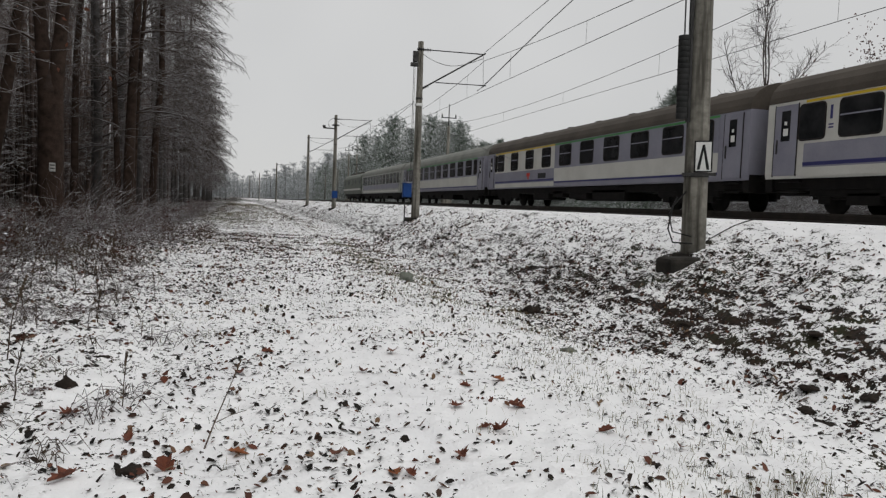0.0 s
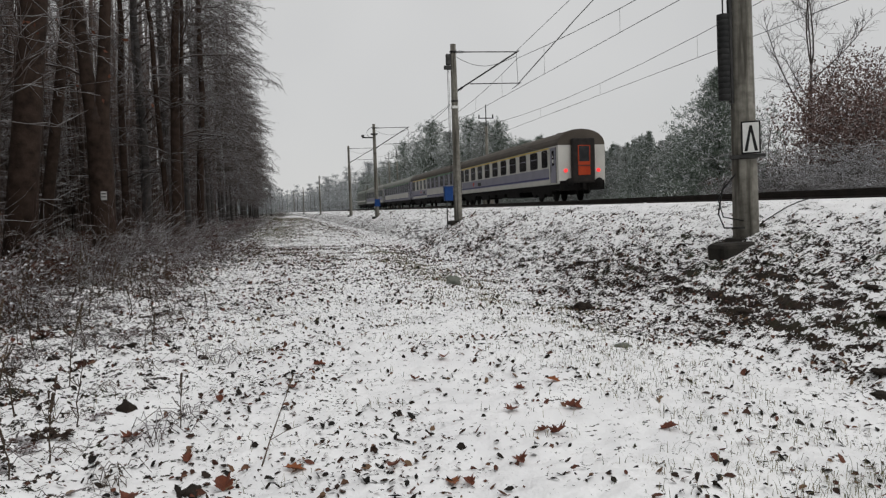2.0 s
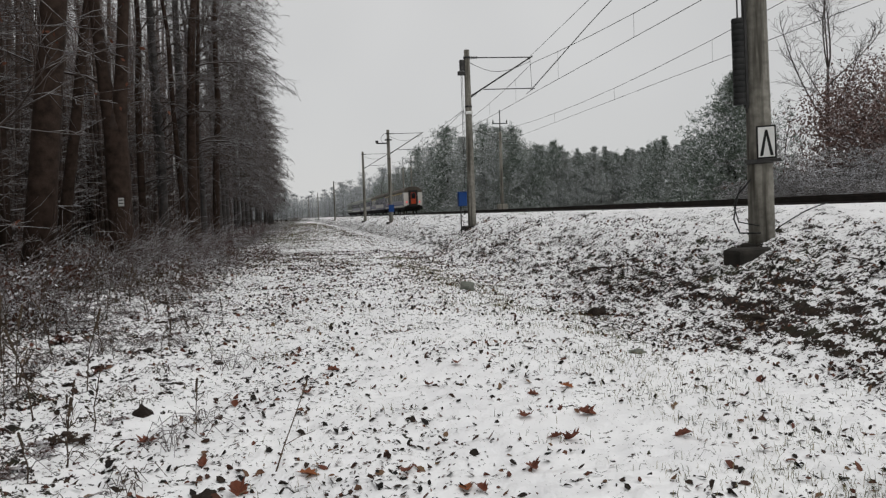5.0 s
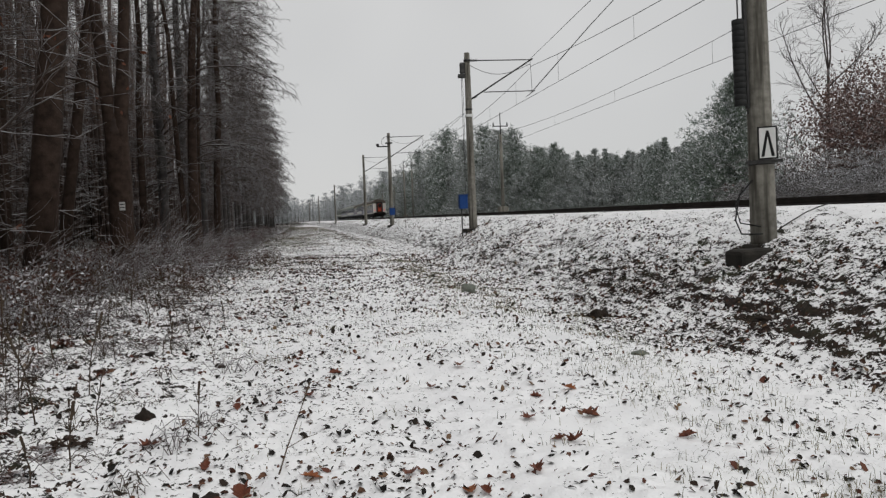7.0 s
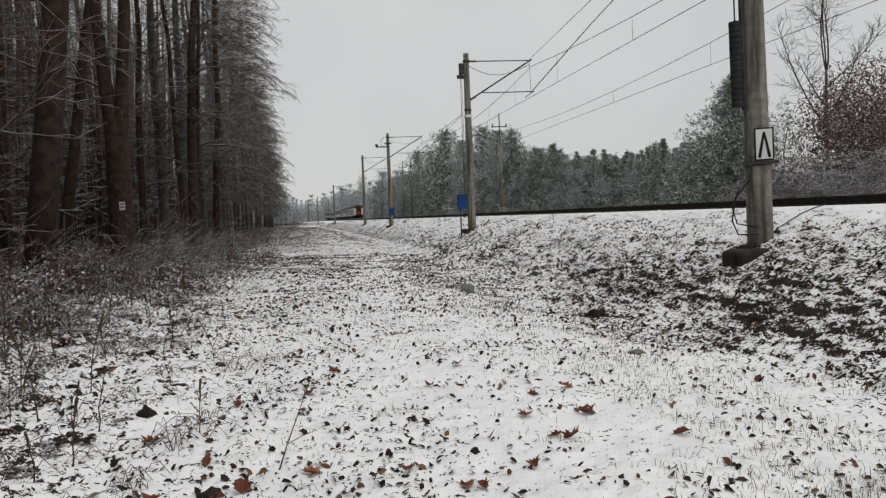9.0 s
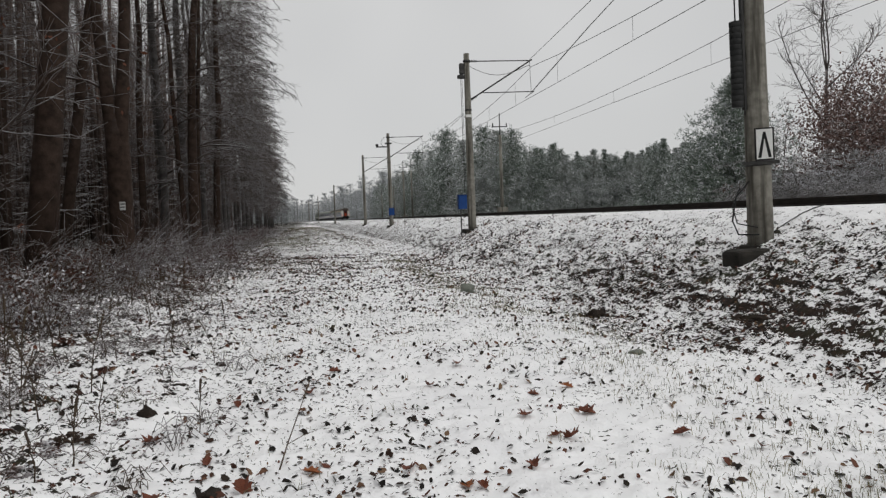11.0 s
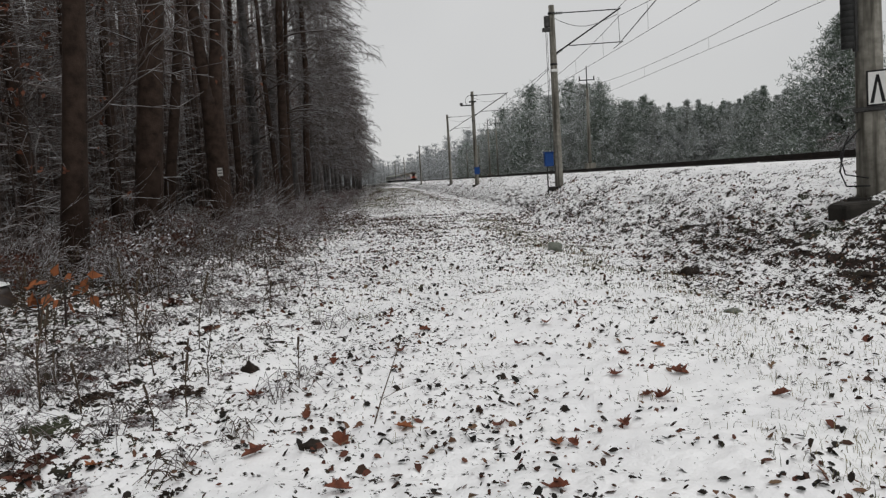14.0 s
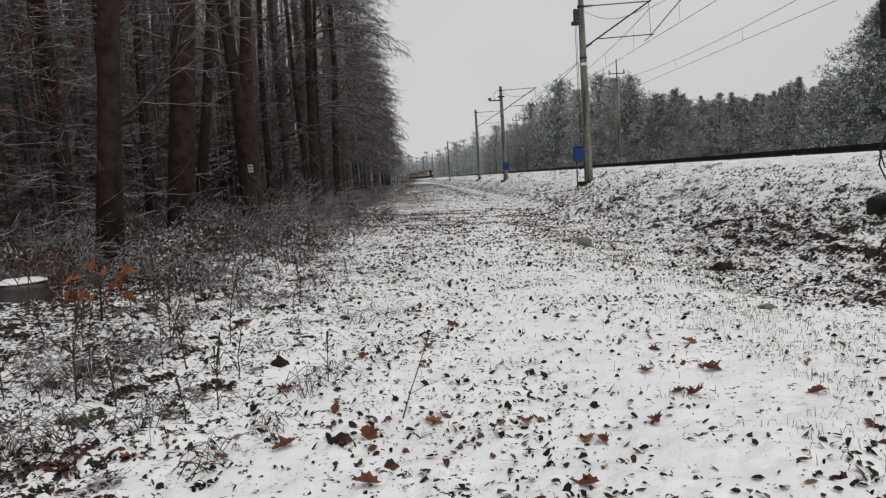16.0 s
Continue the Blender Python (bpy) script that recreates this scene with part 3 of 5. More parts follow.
# lines that leave the track to be tensioned at the anchor masts
wire("tension_wire", [(10.65, 32, 8.84), (9.2, 21.4, 8.3), (7.75, 10.9, 7.75)], "wire drawn aside to the anchor mast")
wire("tension_wire", [(10.7, 32, 7.3), (9.2, 21.4, 7.55), (7.75, 10.9, 7.65)], "wire drawn aside to the anchor mast")
wire("tension_wire", [(10.62, 32, 7.26), (9.12, 21.4, 7.48), (7.70, 10.9, 7.6)], "wire drawn aside to the anchor mast")
wire("tension_wire", [(7.35, 32, 6.35), (8.9, 47.5, 7.2), (10.5, 63.5, 8.15)], "wire drawn aside to the second mast")
wire("tension_wire", [(7.35, 32, 6.30), (8.9, 47.5, 6.8), (10.5, 63.5, 7.35)], "wire drawn aside to the second mast")
wire("guy_wire", [(7.6, 32, 5.5), (12.5, 36, 4.6), (17.8, 40, 3.9)], "thin stay wire from a mast across the line")
wire("tension_wire", [(13.5, -8, 8.2), (10.6, 1, 9.0), (7.55, 10.6, 10.2)], "stay wire to the top of the anchor mast")

# ---- train ----
HALF = 1.41


def ring_section(sections, y0, y1):
    """A closed shell through (half width, z) points from rail level, swept along y."""
    pts = [(w, z) for w, z in sections] + [(-w, z) for w, z in reversed(sections) if w > 0]
    k = len(pts)
    v = [(w, y, z) for y in (y0, y1) for w, z in pts]
    f = [(j, (j + 1) % k, k + (j + 1) % k, k + j) for j in range(k)] + [tuple(reversed(range(k))), tuple(range(k, 2 * k))]
    return v, f


def side_strip(parent, name, y0, y1, z0, z1, mat, proud=0.006, label="", sides=(-1, 1)):
    for s in sides:
        x0, x1 = sorted((s * (HALF - 0.01), s * (HALF + proud)))
        mesh_part(name, *box_data(x0, x1, y0, y1, z0, z1), mat, parent, label)


def rounded_plate(x0, x1, y0, y1, z0, z1, r):
    """An upright plate with rounded corners, x0 to x1 thick."""
    ring = []
    for cy, cz, a0 in ((y1 - r, z1 - r, 0), (y0 + r, z1 - r, 90), (y0 + r, z0 + r, 180), (y1 - r, z0 + r, 270)):
        for k in range(4):
            a = radians(a0 + 30 * k)
            ring.append((cy + r * math.cos(a), cz + r * math.sin(a)))
    bm = bmesh.new()
    near = [bm.verts.new((x0, p, q)) for p, q in ring]
    far = [bm.verts.new((x1, p, q)) for p, q in ring]
    bm.faces.new(list(reversed(near)))
    bm.faces.new(far)
    for k in range(len(ring)):
        n = (k + 1) % len(ring)
        bm.faces.new((near[k], near[n], far[n], far[k]))
    return bm


def train_window(parent, y, w, z0, z1, s, bar=True):
    fr = 0.045
    x = s * (HALF + 0.012)
    a, b = sorted((x - s * 0.03, x + s * 0.012))
    win = part("window", rounded_plate(a, b, y - w / 2 - fr, y + w / 2 + fr, z0 - fr, z1 + fr, 0.13), RUBBER, parent)
    a, b = sorted((x - s * 0.02, x + s * 0.016))
    part("pane", rounded_plate(a, b, y - w / 2, y + w / 2, z0, z1, 0.09), GLASS, win)
    if bar:
        a, b = sorted((x, x + s * 0.021))
        zb = z0 + (z1 - z0) * 0.58
        mesh_part("bar", *box_data(a, b, y - w / 2, y + w / 2, zb - 0.018, zb + 0.018), LAVENDER, win)


def bogie(parent, y, span=2.5):
    b = part("bogie", boxes((-1.15, -1.0, y - 1.7, y + 1.7, 0.42, 0.72), (1.0, 1.15, y - 1.7, y + 1.7, 0.42, 0.72), (-1.0, 1.0, y - 0.2, y + 0.2, 0.45, 0.75),
                            (-1.2, -1.05, y - span / 2 - 0.2, y - span / 2 + 0.2, 0.3, 0.6), (-1.2, -1.05, y + span / 2 - 0.2, y + span / 2 + 0.2, 0.3, 0.6),
                            (-1.22, -1.02, y - 1.75, y + 1.75, 0.5, 0.84), (1.02, 1.22, y - 1.75, y + 1.75, 0.5, 0.84), (-1.22, -1.05, y - 0.5, y + 0.5, 0.28, 0.6), bevel=0.02), UNDER, parent)
    for dy in (-span / 2, span / 2):
        for x in (-0.75, 0.75):
            t = Tubes()
            t.add([(x - 0.07, y + dy, 0.46), (x - 0.03, y + dy, 0.46), (x + 0.03, y + dy, 0.46), (x + 0.07, y + dy, 0.46)], [0.40, 0.46, 0.46, 0.40], 20)
            t.part("wheel", UNDER, b)


def coach_shell(parent, L, wall, roof):
    mesh_part("body", *ring_section([(0, 1.0), (1.36, 1.0), (HALF - 0.012, 1.12), (HALF - 0.012, 3.09), (1.385, 3.15), (0, 3.15)], -L, L), wall, parent)
    mesh_part("roof", *ring_section([(0, 3.155), (1.40, 3.155), (1.385, 3.32), (1.31, 3.53), (1.13, 3.73), (0.85, 3.89), (0.5, 4.0), (0, 4.05)], -L + 0.02, L - 0.02), roof, parent, smooth=False)
    for y in np.linspace(-L + 3, L - 3, 7):
        part("roof_vent", boxes((-0.22, 0.22, y - 0.25, y + 0.25, 3.98, 4.12), bevel=0.03), roof, parent)
    part("underframe", boxes((-1.25, 1.25, -L + 0.1, L - 0.1, 0.7, 0.998)), UNDER, parent)
    for y0, y1, x0, x1, z in ((-4.6, -1.8, -1.25, -0.3, 0.35), (-1.2, 0.6, -1.22, 0.2, 0.42), (1.2, 2.4, -1.25, -0.5, 0.5), (3.0, 5.0, -1.2, -0.2, 0.38), (-3.5, 3.0, 0.3, 1.2, 0.4)):
        part("equipment_box", boxes((x0, x1, y0, y1, z, 0.83), bevel=0.03), UNDER, parent)
    for y in (-L + 3.3, L - 3.3):
        bogie(parent, y)
    for s in (-1, 1):
        part("gangway", boxes((-0.68, 0.68, *sorted((s * L, s * (L + 0.33))), 1.02, 3.5), bevel=0.08), RUBBER, parent, "black rubber gangway")
        part("buffer_beam", boxes((-1.34, 1.34, *sorted((s * (L - 0.25), s * (L + 0.02))), 0.62, 1.17), bevel=0.02), UNDER, parent)
        for x in (-0.87, 0.87):
            t = Tubes()
            t.add([(x, s * L, 1.05), (x, s * (L + 0.3), 1.05), (x, s * (L + 0.31), 1.05), (x, s * (L + 0.38), 1.05)], [0.09, 0.09, 0.24, 0.24], 12)
            t.part("buffer", UNDER, parent)
        for x in (-1, 1):
            part("step", boxes(sorted2(x * 0.95, x * 1.38) + sorted2(s * (L - 1.3), s * (L - 0.45)) + (0.62, 0.66), sorted2(x * 1.0, x * 1.36) + sorted2(s * (L - 1.3), s * (L - 0.45)) + (0.9, 0.94)), UNDER, parent)


def sorted2(a, b):
    return (min(a, b), max(a, b))


def coach_door(parent, y, s, mat):
    x = s * (HALF - 0.02)
    d = part("door", boxes(sorted2(x, s * (HALF + 0.016)) + (y - 0.42, y + 0.42, 1.08, 3.06), bevel=0.008), mat, parent)
    a, b = sorted2(s * (HALF + 0.005), s * (HALF + 0.024))
    part("door_window", boxes((a, b, y - 0.17, y + 0.17, 2.05, 2.9), bevel=0.006), GLASS, d)
    e = sorted2(s * (HALF + 0.02), s * (HALF + 0.027))
    part("notice", boxes(e + (y - 0.1, y + 0.08, 2.2, 2.4)), WHITE, d, "white notice")
    part("notice", boxes(e + (y - 0.05, y + 0.05, 2.5, 2.6)), WHITE, d, "white notice")
    a, b = sorted2(s * (HALF + 0.005), s * (HALF + 0.05))
    part("handle", boxes((a, b, y + 0.28, y + 0.31, 1.7, 2.1)), STEEL, d)
    for e in (-0.45, 0.43):
        mesh_part("door_seal", *box_data(*sorted2(x, s * (HALF + 0.012)), y + e, y + e + 0.02, 1.06, 3.08), RUBBER, d)


def first_class_side(c, y0, y1, line=YELLOW):
    side_strip(c, "window_band", y0, y1, 1.94, 3.04, CREAM)
    side_strip(c, "class_line", y0, y1, 3.045, 3.115, line, 0.008)
    side_strip(c, "lower_band", y0, y1, 1.29, 1.936, LAVENDER)
    side_strip(c, "blue_line", y0, y1, 1.33, 1.43, NAVY, 0.010)
    side_strip(c, "sill_band", y0, y1, 1.06, 1.286, CREAM)


def second_class_side(c, y0, y1, line=GREEN):
    side_strip(c, "window_band", y0, y1, 1.92, 3.04, LAVENDER)
    side_strip(c, "class_line", y0, y1, 3.045, 3.115, line, 0.008)
    side_strip(c, "lower_band", y0, y1, 1.28, 1.916, CREAM)
    side_strip(c, "blue_line", y0, y1, 1.20, 1.276, NAVY, 0.008)
    side_strip(c, "sill_band", y0, y1, 1.06, 1.196, LAVENDER)


def coach(kind):
    L = 12.0
    words = {"first": "cream and lavender coach with a yellow line, rolling along the track",
             "mixed": "lavender and cream coach with green and yellow lines on the track",
             "second": "lavender and cream coach with green line and grey roof",
             "pale": "faded grey-green coach with a pale roof, rolling behind the locomotive"}[kind]
    c = tagged(empty("passenger_coach"), words, "train coach", "coaches of the train")
    wall = {"first": CREAM, "mixed": LAVENDER, "second": LAVENDER, "pale": PALE}[kind]
    coach_shell(c, L, wall, ROOF if kind in ("first", "mixed") else ROOF_PALE)
    inner = L - 1.45
    if kind == "first":
        first_class_side(c, -inner, inner)
    elif kind == "mixed":
        first_class_side(c, 2.0, inner)
        second_class_side(c, -inner, 1.995)
    elif kind == "second":
        second_class_side(c, -inner, inner)
    else:
        side_strip(c, "lower_band", -inner, inner, 1.45, 1.95, LAVENDER)
        side_strip(c, "sill_band", -inner, inner, 1.1, 1.3, CREAM)
    if kind == "first":
        rows = [(10.3, 0.85)] + [(8.75 - 2.1 * k, 1.22) for k in range(9)] + [(-9.9, 0.85)]
    elif kind == "mixed":
        rows = [(10.42, 0.3)] + [(9.6 - 2.2 * k, 1.02 if k < 4 else 1.2) for k in range(9)] + [(-9.9, 0.7)]
    else:
        rows = [(10.2, 0.6)] + [(8.8 - 1.95 * k, 1.25) for k in range(10)] + [(-10.2, 0.6)]
    for s in (-1, 1):
        for y, w in rows:
            train_window(c, y, w, 2.05, 2.97, s, w > 1)
        for y in (-L + 0.75, L - 0.75):
            coach_door(c, y, s, LAVENDER if kind != "pale" else PALE)
        if kind == "first":
            a, b = sorted2(s * HALF, s * (HALF + 0.010))
            part("class_numeral", boxes((a, b, 9.62, 9.70, 2.52, 2.88)), NAVY, c, "dark class numeral")
            part("label_bar", boxes((a, b, 9.58, 9.74, 2.36, 2.40), (a, b, 9.58, 9.74, 2.28, 2.32)), NAVY, c)
        if kind in ("first", "mixed"):
            yy = 5.1 if kind == "mixed" else 6.4
            a, b = sorted2(s * HALF, s * (HALF + 0.010))
            part("red_emblem", boxes((a, b, yy, yy + 0.45, 1.62, 1.8), (a, b, yy + 0.12, yy + 0.3, 1.46, 1.64)), RED, c, "plain red emblem")
            part("destination_board", boxes((a, b, yy - 2.1, yy - 1.1, 1.48, 1.74)), BLACK, c, "dark destination board")
    return c, L


def tail_fittings(c, L):
    for x0, x1 in ((-1.36, -0.72), (0.72, 1.36)):
        part("end_wall", boxes((x0, x1, -L - 0.012, -L + 0.02, 1.16, 3.12)), CREAM, c, "cream end wall")
    e = part("end_door", boxes((-0.36, 0.36, -L - 0.36, -L - 0.32, 1.45, 3.1), bevel=0.01), ORANGE, c, "orange-red end door")
    part("door_window", boxes((-0.31, 0.31, -L - 0.366, -L - 0.355, 2.2, 3.06)), GLASS, e)
    part("door_rail", boxes((-0.37, 0.37, -L - 0.39, -L - 0.355, 1.95, 2.0)), STEEL, e)
    for x in (-0.98, 0.98):
        t = Tubes()
        t.add([(x, -L, 1.72), (x, -L - 0.07, 1.72), (x, -L - 0.075, 1.72)], [0.11, 0.11, 0.09], 14)
        t.part("tail_lamp", TAIL_LAMP, c, "glowing red tail lamp")
    part("coupling", boxes((-0.09, 0.09, -L - 0.35, -L, 0.7, 1.0), (-0.4, -0.33, -L - 0.1, -L, 0.4, 0.95), (0.33, 0.4, -L - 0.1, -L, 0.4, 0.95), bevel=0.015), UNDER, c)


def locomotive():
    L = 7.6
    c = tagged(empty("electric_locomotive"), "dull green electric locomotive with raised pantograph pulling the coaches", "locomotive")
    mesh_part("body", *ring_section([(0, 1.0), (1.42, 1.0), (1.44, 1.4), (1.44, 3.2), (1.3, 3.5), (0.9, 3.75), (0, 3.85)], -L, L), LOCO, c)
    part("skirt", boxes((-1.3, 1.3, -L + 0.2, L - 0.2, 0.7, 0.998)), UNDER, c)
    mesh_part("roof_deck", *box_data(-0.8, 0.8, -5, 5, 3.7, 3.95), ROOF, c)
    for s in (-1, 1):
        a, b = sorted2(s * 1.42, s * 1.452)
        part("waist_band", boxes((a, b, -L + 0.1, L - 0.1, 1.5, 1.75)), CREAM, c)
        for y in (-6.6, -3, 0, 3, 6.6):
            part("side_window", boxes((a, b, y - 0.4, y + 0.4, 2.35, 2.95)), GLASS, c)
        part("cab_window", boxes((-1.2, -0.08, *sorted2(s * (L - 0.02), s * (L + 0.012)), 2.35, 3.0), (0.08, 1.2, *sorted2(s * (L - 0.02), s * (L + 0.012)), 2.35, 3.0)), GLASS, c)
        for x in (-0.87, 0.87):
            t = Tubes()
            t.add([(x, s * L, 1.05), (x, s * (L + 0.45), 1.05), (x, s * (L + 0.46), 1.05), (x, s * (L + 0.55), 1.05)], [0.1, 0.1, 0.25, 0.25], 12)
            t.part("buffer", UNDER, c)
    for y in (-4.0, 4.0):
        bogie(c, y, 3.05)
    t = Tubes()
    for x in (-0.5, 0.5):
        rod(t, (x, 4.6, 3.95), (x * 0.8, 3.2, 4.7), 0.03)
        rod(t, (x * 0.8, 3.2, 4.7), (x * 0.7, 4.4, 5.42), 0.025)
    rod(t, (-0.9, 4.4, 5.45), (0.9, 4.4, 5.45), 0.04)
    t.part("pantograph", STEEL, c)
    return c, L


def tail_y(t):
    return -7.0 + 21.65 * t + 0.11 * t * t + 0.022 * max(0.0, t - 12) ** 3


TRAIN = []


def build_train():
    behind = 0.0
    for kind in ("first", "mixed", "second", "pale"):
        c, L = coach(kind)
        if kind == "first":
            tail_fittings(c, L)
        TRAIN.append((c, behind + L + 0.36))
        behind += 2 * L + 0.74
    loco, L = locomotive()
    TRAIN.append((loco, behind + L + 0.3))


build_train()


def train_pose(y):
    a = (curve_shift(y + 5) - curve_shift(y - 5)) / 10
    return pose(FAR_U - curve_shift(y), y, RAIL_TOP, 0, 0, math.degrees(math.atan(a)))


def motions():
    for c, ahead in TRAIN:
        walk(c, [(k * 0.5, train_pose(tail_y(k * 0.5) + ahead)) for k in range(33)])

# ---- trees and shrubs ----


def unit(v):
    return v / (np.linalg.norm(v) + 1e-9)


def limb(T, rng, p, d, length, r, level, droop=0.0, kids=4, sides=4, spread=0.9, leaf_out=None, thin=0.012):
    """A crooked limb with shorter ones along it."""
    k = 5 if level > 0 else 3
    pts, dirs = [p], [d]
    for i in range(k - 1):
        d = unit(d + rng.normal(0, 0.2, 3) + np.array([0, 0, -droop * (i + 1) / k]))
        p = p + d * length / (k - 1)
        pts.append(p)
        dirs.append(d)
    T.add(pts, np.linspace(r, max(r * 0.3, thin * 0.5), k), sides if level > 0 else 3)
    if level == 0:
        if leaf_out is not None:
            leaf_out.append((pts[-1], dirs[-1]))
        return
    for i in range(kids):
        s = 0.2 + 0.8 * (i + rng.random()) / kids
        q = min(int(s * (k - 1)), k - 2)
        w = s * (k - 1) - q
        base = pts[q] * (1 - w) + pts[q + 1] * w
        side = rng.normal(0, 1, 3)
        side -= dirs[q] * side.dot(dirs[q])
        side = unit(side)
        nd = unit(dirs[q] * (1.1 - 0.3 * spread) + side * spread * (0.6 + 0.5 * rng.random()))
        limb(T, rng, base, nd, length * (0.62 - 0.25 * s) * (0.7 + 0.6 * rng.random()), max(r * 0.5, thin), level - 1, droop, max(3, kids - 1), 3, spread, leaf_out, thin)


def trunk_line(rng, h, lean, wob=0.12):
    zs = np.linspace(-0.3, h, 10)
    off = np.cumsum(rng.normal(0, wob, (10, 2)), axis=0)
    return np.c_[lean[0] * zs + off[:, 0] * zs / h, lean[1] * zs + off[:, 1] * zs / h, zs]


def bare_tree(seed, h, r, first=3.0, limbs=24, reach=4.0, droop=0.05, kids=5, lean=(0, 0), mat=None, twig=None, fork=0.0, toward=None, flare=True, level=2, thin=0.012, waist=0.0, rise=0.0):
    rng = np.random.default_rng(seed)
    tree = empty("broadleaf_tree")
    trunk, crown = Tubes(), Tubes()
    line = trunk_line(rng, h, lean)
    zs = line[:, 2]
    rad = np.interp(zs, [-0.3, 0.0, 0.9, h], [r * (1.25 if flare else 1), r * (1.15 if flare else 1), r, r * 0.18])
    if waist:
        rad = np.interp(zs, [-0.3, 0.0, 1.2, 8.0, h], [r * 1.2, r * 1.1, r, r * waist, r * 0.15])
    if fork:
        zc = np.linspace(-0.3, fork - 0.7, 9)
        cut = np.c_[np.zeros(9), np.zeros(9), zc]
        trunk.add(cut, np.interp(zc, [-0.3, 0, 0.9, fork - 1.7, fork - 0.7], [r * 1.25, r * 1.15, r, r * 0.97, r * 0.3]), 16)
        for s in (-1, 1):
            zz = np.array([-2.6, -2.0, -1.4, -0.8, -0.2, 0.6, 1.6, 3.0, 6.0, 10.0, h - fork]) + fork
            xx = np.interp(zz - fork, [-2.6, -1.4, -0.2, 1.6, 6.0, h - fork], [0.05, 0.11, 0.22, 0.36, 0.44, 0.6]) * s
            trunk.add(np.c_[xx, 0.02 * (zz - fork), zz], np.interp(zz, [fork - 2.6, fork - 0.8, fork, h], [r * 0.7, r * 0.62, r * 0.5, r * 0.12]), 14)
    else:
        trunk.add(line, rad, 14)
    trunk.part("trunk", mat or BARK, tree)
    for i in range(limbs):
        z = first + (h - first) * ((i + rng.random()) / limbs) ** 0.9
        c = np.array([np.interp(z, zs, line[:, 0]), np.interp(z, zs, line[:, 1]), z])
        a = rng.random() * 2 * math.pi
        if toward is not None and rng.random() < 0.6:
            a = toward + rng.normal(0, 0.6)
        up = rise + 0.15 + 0.75 * (z / h) * rng.random()
        d = unit(np.array([math.cos(a), math.sin(a), up]))
        ln = reach * (0.45 + 0.55 * rng.random()) * (1.1 - 0.5 * (z / h))
        limb(crown, rng, c, d, ln, max(thin * 1.2, r * 0.15 * (1.1 - z / h)), level, droop, kids, 4, thin=thin)
    crown.part("crown", twig or TWIG, tree, "bare twigs dusted with snow")
    return tree


def pine(seed, h, r, needle, spread=0.34, whorls=13, arms=6, clumps=5, start=0.06, blades=9, coarse=1.0, dome=0.5):
    """A pine whose limbs end in round tufts of needles; dome 0 gives a pointed crown, 1 a round one."""
    rng = np.random.default_rng(seed)
    tree = empty("pine_tree")
    trunk, crown = Tubes(), Tubes()
    line = trunk_line(rng, h * 0.96, (0, 0), 0.08)
    trunk.add(line, np.linspace(r, r * 0.12, 10), 8)
    trunk.part("trunk", BARK, tree)
    lobes = rng.random(6) * 6.3
    tufts = []
    for w in range(whorls):
        s = start + (1 - start) * (w + rng.random() * 0.7) / whorls
        z = h * s
        pointed = max(0.0, 1.0 - s) ** 0.9 * 1.05 + 0.03
        rounded = math.sqrt(max(0.0, 1 - (max(0.0, s - 0.45) / 0.56) ** 2)) * (0.7 + 0.3 * min(1, s / 0.4))
        reach = h * spread * (pointed * (1 - dome) + rounded * dome) * (0.85 + 0.25 * rng.random())
        c0 = np.array([np.interp(z, line[:, 2], line[:, 0]), np.interp(z, line[:, 2], line[:, 1]), z])
        for a in range(arms):
            ang = (a + rng.random() * 0.9) * 2 * math.pi / arms
            d = unit(np.array([math.cos(ang), math.sin(ang), 0.12 + 0.9 * s * s]))
            ln = reach * (0.65 + 0.45 * rng.random()) * (1 + 0.1 * math.cos(2 * ang + lobes[w % 6]))
            tip = c0 + d * ln + np.array([0, 0, 0.10 * ln])
            crown.add([c0 - np.array([0, 0, 0.1 * ln]), c0 + d * ln * 0.6 - np.array([0, 0, 0.06 * ln]), tip], [0.03, 0.02, 0.008], 3)
            for k in range(max(3, int(clumps * (0.5 + ln / (h * spread))))):
                f = 0.15 + 0.88 * (k + rng.random()) / clumps
                q = c0 + (tip - c0) * min(f, 1.05) + rng.normal(0, 1, 3) * np.array([0.16, 0.16, 0.11]) * ln * 0.8
                tufts.append((q, d))
    tufts.append((np.array([line[-1][0], line[-1][1], h * 0.965]), np.array([0, 0, 1.6])))
    q = np.array([a for a, b in tufts])
    d = np.array([b for a, b in tufts])
    n = len(q)
    size = (0.13 + 0.09 * rng.random((n, 1))) * h / 8 * coarse * (1.15 - 0.55 * np.clip(q[:, 2:3] / h, 0, 1))
    for j in range(blades):
        e = d * 0.35 + rng.normal(0, 0.62, (n, 3)) + np.array([0, 0, 0.22])
        e /= np.linalg.norm(e, axis=1)[:, None]
        side = np.cross(e, rng.normal(0, 1, (n, 3)))
        side *= size * 0.16 / (np.linalg.norm(side, axis=1)[:, None] + 1e-9)
        o = q + rng.normal(0, 1, (n, 3)) * size * 0.6
        crown.v.append(np.stack([o - side, o + side, o + e * size * 1.5 + side * 0.3], axis=1).reshape(-1, 3))
        crown.f.extend((crown.n + 3 * i, crown.n + 3 * i + 1, crown.n + 3 * i + 2) for i in range(n))
        crown.n += 3 * n
    crown.part("crown", needle, tree, "dark green needles dusted with snow", smooth=False)
    return tree


